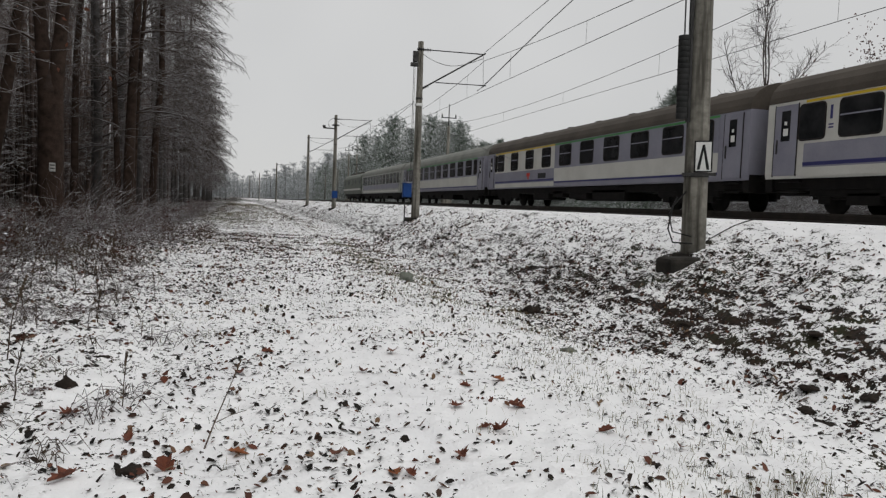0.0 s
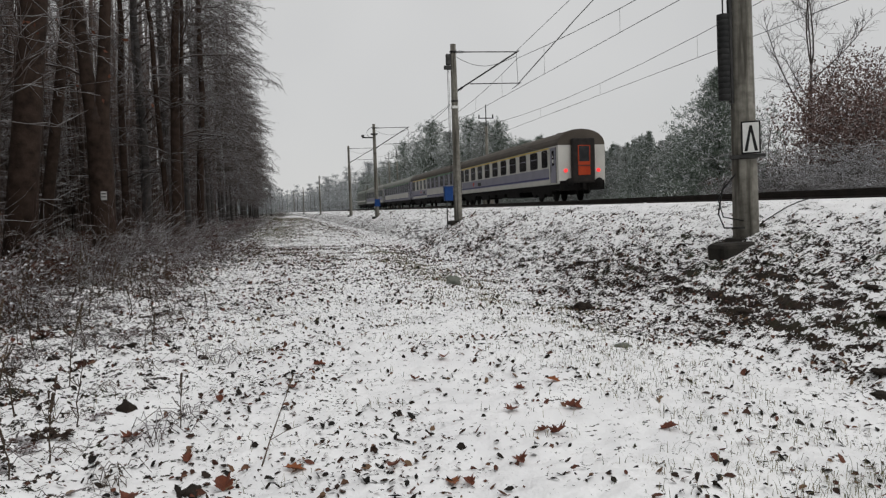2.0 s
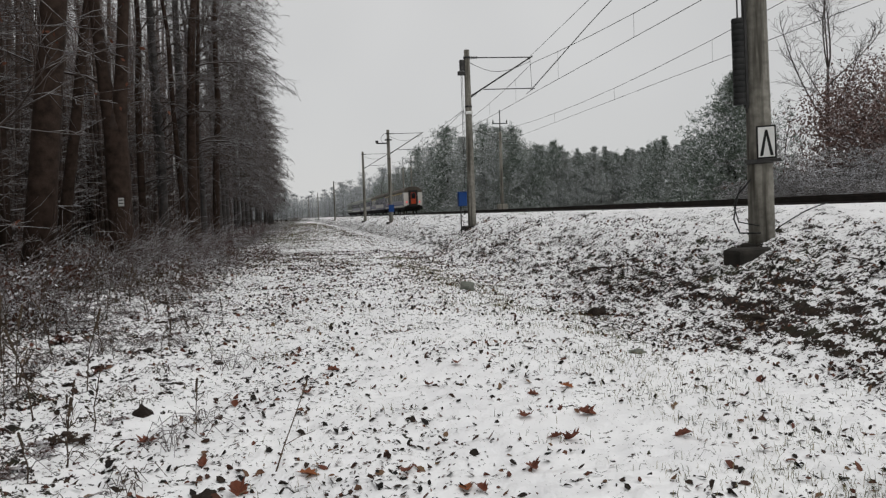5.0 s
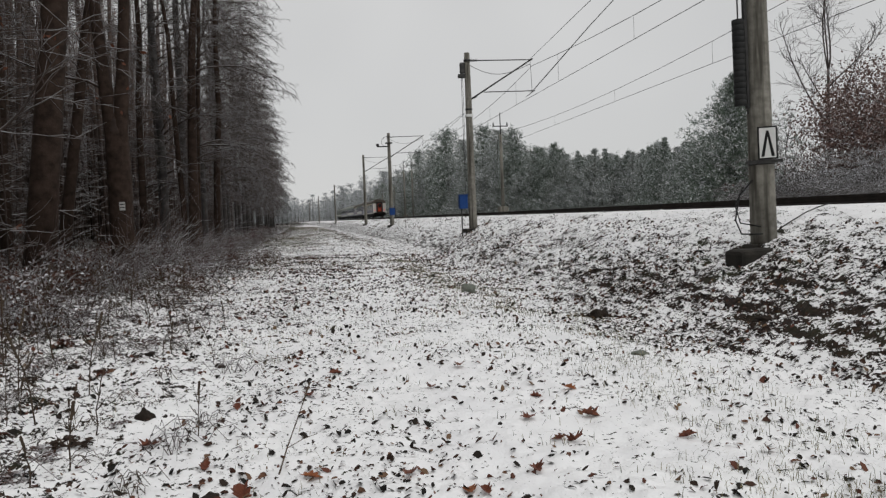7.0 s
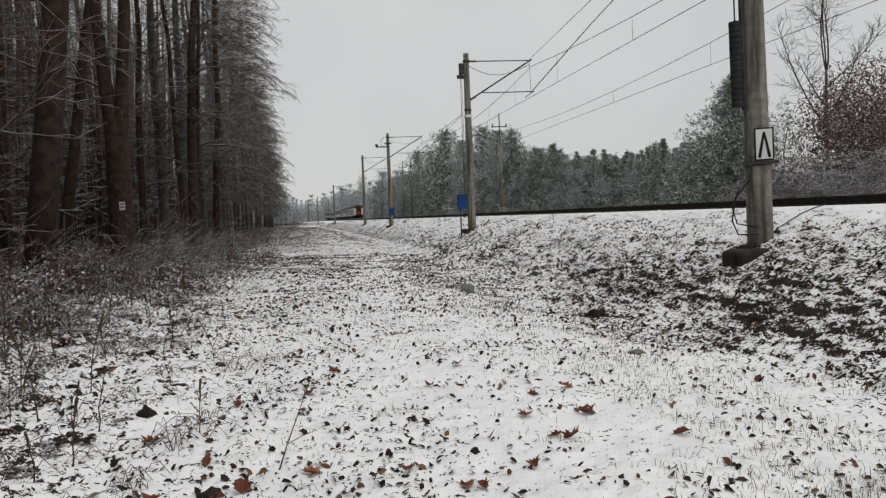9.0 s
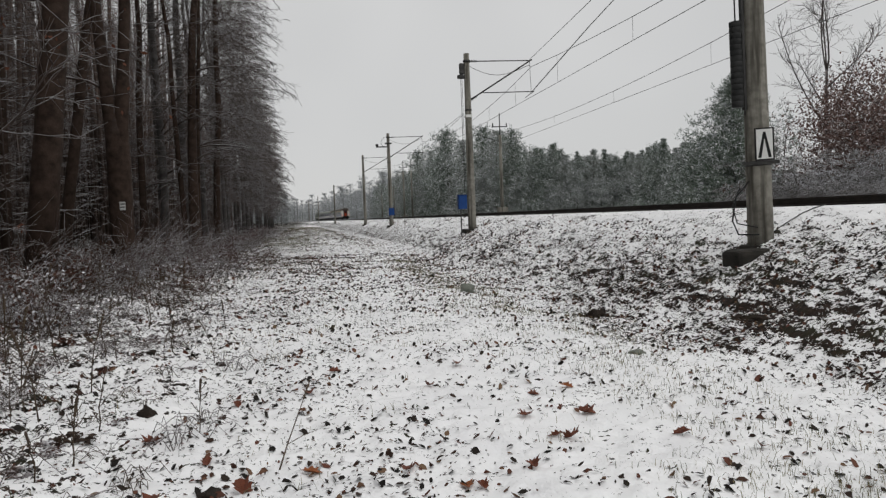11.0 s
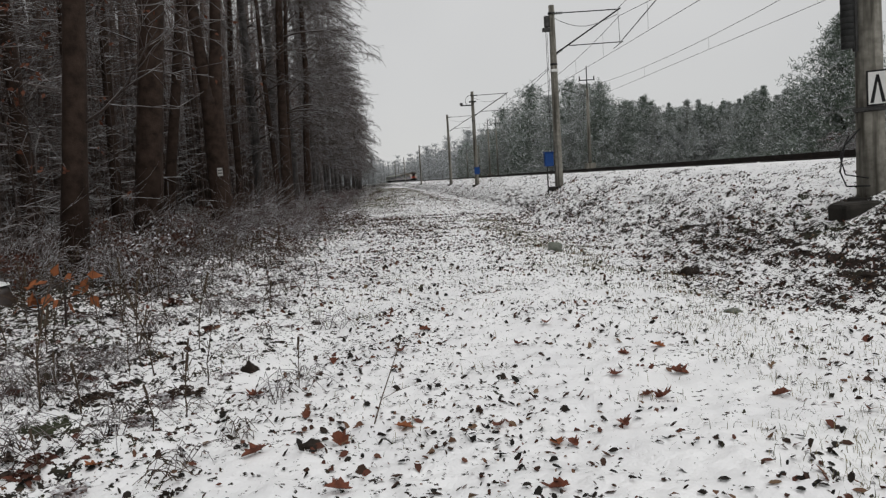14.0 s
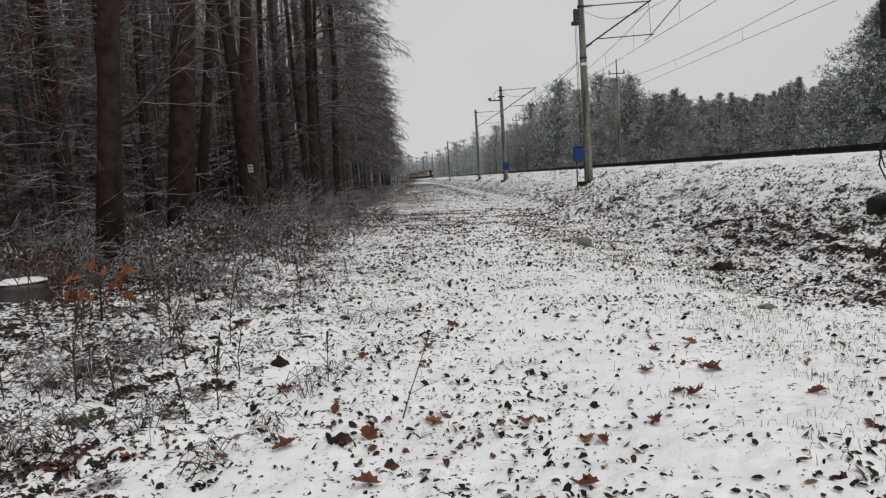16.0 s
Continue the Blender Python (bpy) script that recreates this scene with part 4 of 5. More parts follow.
def shrub(seed, h, stems, mat, spread=0.5, kids=4, level=1, droop=0.12, name="shrub", lean=(0, 0), r=0.012, thin=0.009):
    rng = np.random.default_rng(seed)
    T = Tubes()
    for i in range(stems):
        a = rng.random() * 2 * math.pi
        q = rng.random() * spread * 0.5
        d = unit(np.array([math.cos(a) * spread + lean[0], math.sin(a) * spread + lean[1], 0.9 + 0.4 * rng.random()]))
        limb(T, rng, np.array([math.cos(a) * q, math.sin(a) * q, -0.05]), d, h * (0.5 + 0.6 * rng.random()), r, level, droop, kids, 3, 0.8, thin=thin)
    return T.part(name, mat)


def scatter(proto, spots, rng, lo=0.85, hi=1.15, sink=0.05, turn=360):
    """The first spot for the thing itself, the others for its copies, each turned and sized a little differently."""
    for i, (x, y) in enumerate(spots):
        m = pose(x, y, ground_z(x, y) - sink, 0, 0, rng.random() * turn - turn / 2)
        ob = proto if i == 0 else copy_thing(proto, m)
        ob.matrix_basis = m
        k = lo + (hi - lo) * rng.random()
        ob.scale = (k, k, k)


random.seed(5)
R = random.Random(11)


def named_tree(tree, label, x, y, turn=0):
    tagged(tree, label, "tree", "trees of the wood's edge")
    tree.matrix_basis = pose(x, y, ground_z(x, y) - 0.05, 0, 0, turn)


BROAD = "tall bare tree with snow-dusted twigs at a wood's edge"
# big trunks that stand out at the edge of the wood
named_tree(bare_tree(1, 24, 0.31, 5.5, 20, 3.4, 0.05, 5, (0.105, 0), waist=0.82), "thick straight bare tree trunk rising from snowy undergrowth", -5.95, 17.0)
named_tree(bare_tree(2, 24, 0.31, 4.5, 22, 3.6, 0.05, 5, (0.0, 0), fork=5.6), "forked double-stemmed bare tree with dark bark", -4.88, 20.1)
named_tree(bare_tree(3, 22, 0.21, 2.6, 26, 3.6, 0.05, 5, (0.105, 0)), "straight dark tree trunk with snowy side branches", -5.68, 12.5)
named_tree(bare_tree(4, 20, 0.24, 4.0, 20, 4.0, 0.05, 5, (-0.01, 0)), "dark bare tree trunk at the wood's edge", -10.0, 20.0)
named_tree(bare_tree(5, 22, 0.19, 2.5, 26, 4.0, 0.05, 5, (0.15, 0.02)), "slender leaning bare tree with snowy twigs", -7.7, 24.0)
named_tree(bare_tree(6, 21, 0.16, 3.0, 22, 3.6, 0.05, 5, (0.02, 0.0)), "straight dark tree trunk with snowy side branches", -8.9, 14.2)
named_tree(bare_tree(7, 22, 0.2, 3.5, 22, 3.6, 0.05, 5, (0.03, 0.0)), "dark bare tree trunk at the wood's edge", -10.4, 27.0)
mark = tagged(mesh_part("trail_mark", *box_data(-0.07, 0.07, -0.012, 0.012, -0.11, 0.11), PALE_MARK), "small white painted trail mark on a tree trunk", "trail mark")
mark.matrix_basis = pose(-4.78, 19.805, 2.2, 0, 0, 18)
for dz in (-0.03, 0.05):
    mesh_part("mark_bar", *box_data(-0.06, 0.05, -0.016, -0.0125, dz - 0.015, dz + 0.015), STEEL, mark)


def sprays(T, rng, p, d, length, r=0.008, sides=7):
    """Flat leafless sprays: a bent main twig each, with side twigs to the left and right of it."""
    n = len(p)
    d = d / (np.linalg.norm(d, axis=1)[:, None] + 1e-9)
    length = np.broadcast_to(length, n)[:, None]
    mid = p + d * length * 0.55
    end = mid + (d + rng.normal(0, 0.15, (n, 3)) + np.array([0, 0, -0.18])) * length * 0.45
    prisms(T, p, mid, r, r * 0.8)
    prisms(T, mid, end, r * 0.8, r * 0.45)
    across = np.cross(d, np.array([0.0, 0.0, 1.0]))
    across /= np.linalg.norm(across, axis=1)[:, None] + 1e-9
    for k in range(sides):
        f = 0.15 + 0.8 * (k + rng.random((n, 1))) / sides
        start = np.where(f < 0.55, p + (mid - p) * f / 0.55, mid + (end - mid) * (f - 0.55) / 0.45)
        way = d * 0.75 + across * (1 if k % 2 else -1) * (0.5 + 0.5 * rng.random((n, 1))) + rng.normal(0, 0.22, (n, 3))
        prisms(T, start, start + way * length * (0.5 - 0.32 * f) * (0.6 + 0.8 * rng.random((n, 1))), r * 0.6, r * 0.4)


def wood_interior():
    """The depth of the wood: many thin trunks and a tangle of twigs, too many to count."""
    rng = np.random.default_rng(7)
    T = Tubes()
    for k in range(2300):
        y = -8 + 190 * rng.random()
        x = -11 - 0.03 * y - 60 * rng.random() ** 1.3
        h, r = 19 + 9 * rng.random(), 0.05 + 0.2 * rng.random() ** 2
        z = ground_z(x, y)
        a, b = rng.normal(0, 0.045, 2)
        T.add([(x, y, z - 0.3), (x + a * h * 0.5, y + b * h * 0.5, z + h * 0.5), (x + a * h, y + b * h, z + h)], [r, r * 0.75, r * 0.2], 6)
    for k in range(3000):
        y = -10 + 230 * rng.random()
        x = -26 - 0.05 * y - 50 * rng.random()
        h, r = 20 + 8 * rng.random(), 0.12 + 0.2 * rng.random() ** 2
        a, b = rng.normal(0, 0.03, 2)
        z = ground_z(x, y)
        T.add([(x, y, z - 0.3), (x + a * h, y + b * h, z + h)], [r, r * 0.4], 5)
    T.part("deep_wood", DEEP, None)
    tagged(bpy.data.objects["deep_wood"], "dim depth of a bare winter wood with many thin trunks", "woodland", kind="stuff")
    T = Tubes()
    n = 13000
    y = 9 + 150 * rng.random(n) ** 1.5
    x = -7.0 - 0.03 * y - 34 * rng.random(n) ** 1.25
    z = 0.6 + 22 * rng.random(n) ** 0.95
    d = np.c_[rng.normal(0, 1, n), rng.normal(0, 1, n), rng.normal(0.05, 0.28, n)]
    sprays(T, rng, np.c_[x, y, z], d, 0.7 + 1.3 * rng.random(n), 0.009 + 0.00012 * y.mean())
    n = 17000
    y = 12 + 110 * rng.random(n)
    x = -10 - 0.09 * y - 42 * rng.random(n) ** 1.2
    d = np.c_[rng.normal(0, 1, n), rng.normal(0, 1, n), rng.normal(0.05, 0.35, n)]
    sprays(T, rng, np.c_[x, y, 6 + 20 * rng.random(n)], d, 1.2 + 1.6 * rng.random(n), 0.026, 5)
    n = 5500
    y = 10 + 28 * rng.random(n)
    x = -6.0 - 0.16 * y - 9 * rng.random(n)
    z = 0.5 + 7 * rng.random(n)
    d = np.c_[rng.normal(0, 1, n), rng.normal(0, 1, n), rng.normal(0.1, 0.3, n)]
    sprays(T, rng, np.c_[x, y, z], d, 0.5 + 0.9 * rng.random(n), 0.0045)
    tagged(T.part("inner_twigs", TWIG_HAZED), "fine tangle of snow-dusted twigs inside the wood", "woodland", kind="stuff")


def arching_limb(T, rng, p, way, length, r, droop, every=0.27, fine=6, reach=1.0):
    """A limb that rises, arches over and hangs its side shoots and fine twigs outwards."""
    k = 8
    pts, d = [np.array(p, float)], unit(np.array(way, float))
    for i in range(k - 1):
        d = unit(d + rng.normal(0, 0.09, 3) + np.array([0, 0, -droop / k]))
        pts.append(pts[-1] + d * length / (k - 1))
    pts = np.array(pts)
    T.add(pts, np.linspace(r, 0.006, k), 4)
    ends_a, ends_b = [], []
    for i in range(int(length / every)):
        s = 0.12 + 0.88 * (i + rng.random()) / int(length / every)
        q = min(int(s * (k - 1)), k - 2)
        w = s * (k - 1) - q
        base = pts[q] * (1 - w) + pts[q + 1] * w
        t = unit(pts[q + 1] - pts[q])
        side = unit(np.cross(t, np.array([0, 0, 1.0]))) * (1 if i % 2 else -1)
        e = unit(t * 0.7 + side * (0.4 + 0.6 * rng.random()) + rng.normal(0, 0.25, 3))
        ln = reach * (0.45 + 0.75 * (1 - s)) * (0.6 + 0.8 * rng.random())
        m = base + e * ln * 0.5
        tip = m + unit(e + np.array([0, 0, -0.35]) + rng.normal(0, 0.12, 3)) * ln * 0.5
        T.add([base, m, tip], [0.010, 0.008, 0.005], 3)
        for j in range(fine):
            f = 0.15 + 0.85 * (j + rng.random()) / fine
            o = base + (m - base) * f * 2 if f < 0.5 else m + (tip - m) * (f - 0.5) * 2
            g = unit(e * 0.7 + rng.normal(0, 0.55, 3) + np.array([0, 0, -0.1]))
            ends_a.append(o)
            ends_b.append(o + g * ln * (0.22 + 0.35 * rng.random()))
    if ends_a:
        prisms(T, ends_a, ends_b, 0.0065, 0.004)


def arching_tree(seed, h, stems, limbs, reach, toward=0.0, spread=1.1, first=2.4, mat=None, extra=()):
    """A tree of one or more stems (dx, dy, lean, radius) whose limbs arch towards the open side."""
    rng = np.random.default_rng(seed)
    tree = empty("broadleaf_tree")
    crown = Tubes()
    for dx, dy, lean, r in stems:
        T = Tubes()
        line = trunk_line(rng, h, (lean, 0), 0.16) + np.array([dx, dy, 0])
        zs = line[:, 2]
        T.add(line, np.interp(zs, [-0.3, 0.0, 1.0, h], [r * 1.3, r * 1.15, r, r * 0.15]), 12)
        T.part("trunk", mat or BARK_FAR, tree)
        n = max(6, int(limbs / len(stems)))
        for i in range(n):
            z = first + (h - first - 0.5) * ((i + rng.random()) / n)
            c = [np.interp(z, zs, line[:, 0]), np.interp(z, zs, line[:, 1]), z]
            a = toward + rng.normal(0, spread)
            up = 0.35 + 0.75 * rng.random() + 0.3 * z / h
            ln = reach * (0.5 + 0.6 * rng.random()) * (1.1 - 0.2 * z / h)
            arching_limb(crown, rng, c, (math.cos(a), math.sin(a), up), ln, 0.012 + 0.018 * (1 - z / h) + 0.005 * rng.random(), 1.5)
    for p, way, ln, r, droop in extra:
        arching_limb(crown, rng, p, way, ln, r, droop)
    crown.part("crown", TWIG, tree, "arching bare twigs dusted with snow")
    return tree


edge = [arching_tree(20 + k, 19 + 2 * k, [(0, 0, 0.01 * (k - 1), 0.17 + 0.02 * k)], 46, 4.6) for k in range(3)]
for k, e in enumerate(edge):
    tagged(e, BROAD, "tree", "trees of the wood's edge")
spots = [[] for _ in edge]
y = 30.0
i = 0
while y < 190:
    spots[i % 3].append((-4.4 - 1.3 * R.random() - 0.022 * y, y))
    y += 1.9 + 1.6 * R.random() + y * 0.018
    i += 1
for e, s in zip(edge, spots):
    scatter(e, s, R, 0.85, 1.15, turn=40)
named_tree(arching_tree(31, 19, [(0, 0, 0.012, 0.2), (-0.25, 0.1, -0.035, 0.11), (0.12, 0.2, 0.03, 0.10)], 54, 3.6, 0.0, 1.6, 3.0, BARK,
                        [((0.3, 0, 7.1), (1, -0.1, 0.42), 3.9, 0.035, 1.1), ((0.1, 0, 4.3), (1, -0.2, 0.22), 3.9, 0.032, 1.0), ((0, 0, 5.4), (-0.9, -0.5, 0.7), 2.2, 0.03, 0.5)]),
           "many-stemmed bare tree with long snow-lined arching branches", -4.1, 27.0)
named_tree(arching_tree(32, 20, [(0, 0, 0.05, 0.17)], 40, 3.6, 0.0, 1.3, 3.4, BARK), BROAD, -4.1, 33.0)
named_tree(arching_tree(33, 20, [(0, 0, 0.02, 0.15)], 34, 3.4, 0.0, 1.3, 2.2, BARK), BROAD, -6.4, 29.5)

inner = [bare_tree(40 + k, 19 + k, 0.13 + 0.03 * k, 2.0, 20, 3.0, 0.06, 3, (0.01 * (k - 1), 0), level=2, flare=False, twig=TWIG_HAZED, thin=0.009) for k in range(3)]
for e in inner:
    tagged(e, "slim bare tree inside the dim snowy wood", "tree", "trees inside the wood")
spots = [[] for _ in inner]
for k in range(54):
    y = 9 + 75 * R.random() ** 1.2
    x = -7.6 - 0.28 * y * 0.4 - 26 * R.random() ** 1.3
    spots[k % 3].append((x, y))
for e, s in zip(inner, spots):
    scatter(e, s, R, 0.8, 1.15)
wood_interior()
# far trees, with the haze of distance put into their foliage colour
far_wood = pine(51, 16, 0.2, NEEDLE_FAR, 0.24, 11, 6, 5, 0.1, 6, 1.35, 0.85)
far_wood.name = "hazed_tree"
tagged(far_wood, "distant snowy tree at the end of the line, its colour paled for haze", "tree", "distant trees")
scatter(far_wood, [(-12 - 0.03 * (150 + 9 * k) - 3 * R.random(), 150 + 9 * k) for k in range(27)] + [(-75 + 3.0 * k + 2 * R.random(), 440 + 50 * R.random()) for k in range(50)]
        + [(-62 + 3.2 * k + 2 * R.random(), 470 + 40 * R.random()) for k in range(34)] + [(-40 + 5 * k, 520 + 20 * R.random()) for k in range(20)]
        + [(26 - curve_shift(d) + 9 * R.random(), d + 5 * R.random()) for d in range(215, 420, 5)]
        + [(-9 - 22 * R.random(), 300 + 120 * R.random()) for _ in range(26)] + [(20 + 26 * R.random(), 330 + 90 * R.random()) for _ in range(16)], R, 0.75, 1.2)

# pines behind the line
pines = [pine(60 + k, 8.0, 0.13, (NEEDLE, NEEDLE_FROST, NEEDLE, NEEDLE_FROST, NEEDLE)[k], (0.34, 0.31, 0.33, 0.38, 0.27)[k], 18, 7, 11, 0.05, 10, 1.0, (0.22, 0.65, 0.35, 0.15, 0.85)[k]) for k in range(5)]
for p in pines:
    tagged(p, "young pine with snow-dusted needles behind the railway", "pine tree", "pines behind the railway")


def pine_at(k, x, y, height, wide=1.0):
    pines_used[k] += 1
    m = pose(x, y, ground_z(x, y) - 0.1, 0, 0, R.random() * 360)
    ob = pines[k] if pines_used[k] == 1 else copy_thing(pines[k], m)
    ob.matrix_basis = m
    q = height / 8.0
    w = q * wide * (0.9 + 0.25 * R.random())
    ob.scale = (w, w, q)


pines_used = [0, 0, 0, 0, 0]
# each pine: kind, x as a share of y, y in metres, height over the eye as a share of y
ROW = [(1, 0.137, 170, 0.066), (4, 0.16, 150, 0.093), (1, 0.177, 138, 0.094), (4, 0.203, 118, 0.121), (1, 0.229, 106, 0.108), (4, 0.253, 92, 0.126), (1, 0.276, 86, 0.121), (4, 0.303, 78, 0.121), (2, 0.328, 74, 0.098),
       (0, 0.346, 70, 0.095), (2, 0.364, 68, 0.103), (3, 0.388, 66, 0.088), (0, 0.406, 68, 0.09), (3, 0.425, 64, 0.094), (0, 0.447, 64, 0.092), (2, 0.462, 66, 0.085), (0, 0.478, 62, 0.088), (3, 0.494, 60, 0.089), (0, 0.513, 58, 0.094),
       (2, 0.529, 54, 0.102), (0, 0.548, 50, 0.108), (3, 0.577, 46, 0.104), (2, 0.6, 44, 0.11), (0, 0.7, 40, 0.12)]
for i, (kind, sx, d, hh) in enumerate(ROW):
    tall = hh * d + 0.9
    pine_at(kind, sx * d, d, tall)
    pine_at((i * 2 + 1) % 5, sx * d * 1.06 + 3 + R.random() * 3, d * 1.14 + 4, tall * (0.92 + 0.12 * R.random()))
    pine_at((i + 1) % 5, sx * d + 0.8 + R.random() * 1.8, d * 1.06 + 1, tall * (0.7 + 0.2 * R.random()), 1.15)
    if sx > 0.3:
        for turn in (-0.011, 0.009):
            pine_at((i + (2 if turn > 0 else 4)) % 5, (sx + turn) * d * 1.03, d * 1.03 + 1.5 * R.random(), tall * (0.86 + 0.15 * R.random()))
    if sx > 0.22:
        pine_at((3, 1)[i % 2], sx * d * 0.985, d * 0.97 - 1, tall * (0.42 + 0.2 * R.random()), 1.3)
for k in range(26):
    d = 128 + 4 * k
    pine_at((1, 4, 2)[k % 3], 24 + 4 * R.random() - curve_shift(d), d, 9.0 + 3 * R.random())
for k in range(12):
    pine_at(k % 5, 34 + 14 * R.random(), 22 + 24 * R.random(), 6 + 1.5 * R.random())
big = pine(71, 8.75, 0.17, NEEDLE, 0.40, 24, 9, 11, 0.04, 12, 1.05, 0.3)
tagged(big, "broad dark pine with snow on its needles by the railway", "pine tree", "pines behind the railway")
big.matrix_basis = pose(25.5, 38.5, ground_z(25.5, 38.5) - 0.1)

# bare tree and frosted thicket to the right, behind the line
THIN_TWIG = snowed("thin_bare_twig", (0.035, 0.03, 0.027), (0.085, 0.07, 0.062), 0.35, 5)


def spreading_tree(seed, limbs):
    """A tree that forks low into a few rising limbs: each limb a base point, a way, a length and a radius."""
    rng = np.random.default_rng(seed)
    tree = empty("broadleaf_tree")
    T = Tubes()
    T.add([(0, 0, -0.3), (0.04, 0, 2.5), (-0.02, 0, 5.2), (0.02, 0, 7.4)], [0.11, 0.09, 0.075, 0.06], 10)
    T.part("trunk", BARK, tree)
    crown = Tubes()
    for p, way, ln, r in limbs:
        k = 7
        pts, d = [np.array(p, float)], unit(np.array(way, float))
        for i in range(k - 1):
            d = unit(d + rng.normal(0, 0.07, 3) + np.array([0, 0, 0.05]))
            pts.append(pts[-1] + d * ln / (k - 1))
        crown.add(pts, np.linspace(r, 0.012, k), 6)
        for i in range(int(ln * 3.6)):
            s = 0.2 + 0.8 * (i + rng.random()) / int(ln * 3.6)
            q = min(int(s * (k - 1)), k - 2)
            base = pts[q] + (pts[q + 1] - pts[q]) * (s * (k - 1) - q)
            e = unit(unit(pts[q + 1] - pts[q]) * 0.7 + rng.normal(0, 0.55, 3) + np.array([0, 0, 0.2]))
            limb(crown, rng, base, e, (0.7 + 1.5 * (1 - s)) * (0.6 + 0.7 * rng.random()), 0.014, 1, -0.1, 6, 3, 0.8, thin=0.009)
    crown.part("crown", THIN_TWIG, tree, "bare spreading limbs and thin twigs")
    return tree


named_tree(spreading_tree(80, [((0, 0, 4.6), (-0.62, 0.1, 0.75), 5.6, 0.045), ((0.02, 0, 6.5), (0.78, -0.1, 0.72), 4.8, 0.045), ((0.02, 0, 7.2), (-0.3, 0.1, 1), 5.2, 0.04), ((0.02, 0, 7.3), (0.06, 0, 1), 5.6, 0.04),
                               ((0.02, 0, 7.2), (0.42, 0.2, 1), 5.0, 0.05), ((0, 0, 5.6), (-0.75, -0.3, 0.42), 3.2, 0.035), ((0, 0, 3.8), (0.5, 0.5, 0.8), 4.2, 0.04), ((0, 0, 5.0), (0.2, -0.7, 0.7), 3.4, 0.035)]),
           "bare broadleaf tree with spreading limbs behind the railway", 25.1, 30.2)
thicket_tree = bare_tree(81, 7.0, 0.05, 0.8, 30, 2.6, 0.02, 5, mat=BARK, twig=THIN_TWIG, flare=False, thin=0.009)
tagged(thicket_tree, "young bare tree in the thicket behind the railway", "tree", "thicket trees")
scatter(thicket_tree, [(23.4, 31.5), (29, 31), (33, 36), (27.5, 35.0), (35, 30), (32, 31), (28.5, 27.0)], R, 0.65, 0.95)


def frosted_shrub(seed, h):
    """Many long shoots that arch over under their frost, with fine twigs along them."""
    rng = np.random.default_rng(seed)
    T = Tubes()
    for i in range(26):
        a = rng.random() * 6.28
        q = 0.5 * rng.random()
        arching_limb(T, rng, (math.cos(a) * q, math.sin(a) * q, 0.0), (math.cos(a) * 0.6, math.sin(a) * 0.6, 1), h * (0.7 + 0.6 * rng.random()), 0.016, 1.7, 0.2, 6, 0.7)
    return tagged(T.part("frosted_shrub", FROST_TWIG), "thicket of frosted white twigs behind the railway", "shrub", "frosted thicket")


frost = [frosted_shrub(90 + k, 4.0) for k in range(3)]
spots = [[(20.3 + 3.4 * R.random(), 17.0 + 12.0 * (k + R.random()) / 13) for k in range(13)] for _ in frost]
for f, s in zip(frost, spots):
    scatter(f, s, R, 0.75, 1.1)

# tall canes that lean out of the wood under their snow
canes = [shrub(240 + k, 2.4, 22, STEM, 0.22, 4, 1, 0.12, "bramble_cane", (0.8, -0.15), 0.009, 0.006) for k in range(3)]
for c in canes:
    tagged(c, "tall leaning canes lined with snow under the trees", "shrub", "leaning canes")
for c, s in zip(canes, ([(-4.3, 21.0), (-5.9, 15.6), (-5.2, 22.0)], [(-3.9, 22.4), (-4.9, 17.6), (-4.6, 19.2)], [(-4.0, 23.8), (-4.3, 28.5), (-6.9, 12.2)])):
    scatter(c, s, R, 0.75, 1.1, turn=40)

# undergrowth along the wood


def withered(seed, ob_h, count, mat, parent):
    rng = np.random.default_rng(seed)
    T = Tubes()
    sets = []
    for k in range(count):
        a, q = rng.random() * 6.3, ob_h * 0.55 * math.sqrt(rng.random())
        c = np.array([math.cos(a) * q, math.sin(a) * q, ob_h * (0.1 + 0.75 * rng.random())])
        e, w = rng.normal(0, 1, 3), rng.normal(0, 1, 3)
        e, w = unit(e) * 0.032, unit(np.cross(e, w)) * 0.019
        sets.append([c - e, c + w, c + e, c - w])
    T.tris(sets)
    return T.part("withered_leaves", mat, parent, "curled red-brown leaves", smooth=False)


def bramble(seed, h, stems, mat, leaves=0, leaf_mat=None, lean=(0.1, 0), droop=0.3):
    root = empty("undergrowth_shrub")
    s = shrub(seed, h, stems, mat, 0.8, 4, 2, droop, "crown", lean, r=0.008, thin=0.006)
    s.parent = root
    if leaves:
        withered(seed, h, leaves, leaf_mat, root)
    return root


under = [bramble(100, 1.2, 15, STEM), bramble(101, 0.95, 13, STEM, 260, LEAF_FROST), bramble(102, 0.8, 12, STRAW, 320, LEAF_BROWN), bramble(103, 1.0, 16, STEM, 120, LEAF_FROST), bramble(104, 0.65, 12, STRAW, 260, LEAF_FROST)]
under_words = ("brown brambles with snow on the stems", "brambles with withered red-brown leaves and snow", "low dry brown weeds with dark leaves in snow", "snowy brambles with a few brown leaves", "low brown bush with withered leaves under snow")
for f, words in zip(under, under_words):
    tagged(f, words, "shrub", "undergrowth")
spots = [[] for _ in under]
for k in range(135):
    y = 10.0 + 44 * R.random() ** 1.4
    x = -3.3 - 0.035 * y - 5.0 * R.random() ** 1.1
    if y > 24:
        x += 1.5
    spots[k % 5].append((x, y))
for k in range(110):
    y = 30 + 95 * R.random() ** 1.3
    spots[k % 5].append((-2.1 - 0.028 * y - 3.4 * R.random(), y))
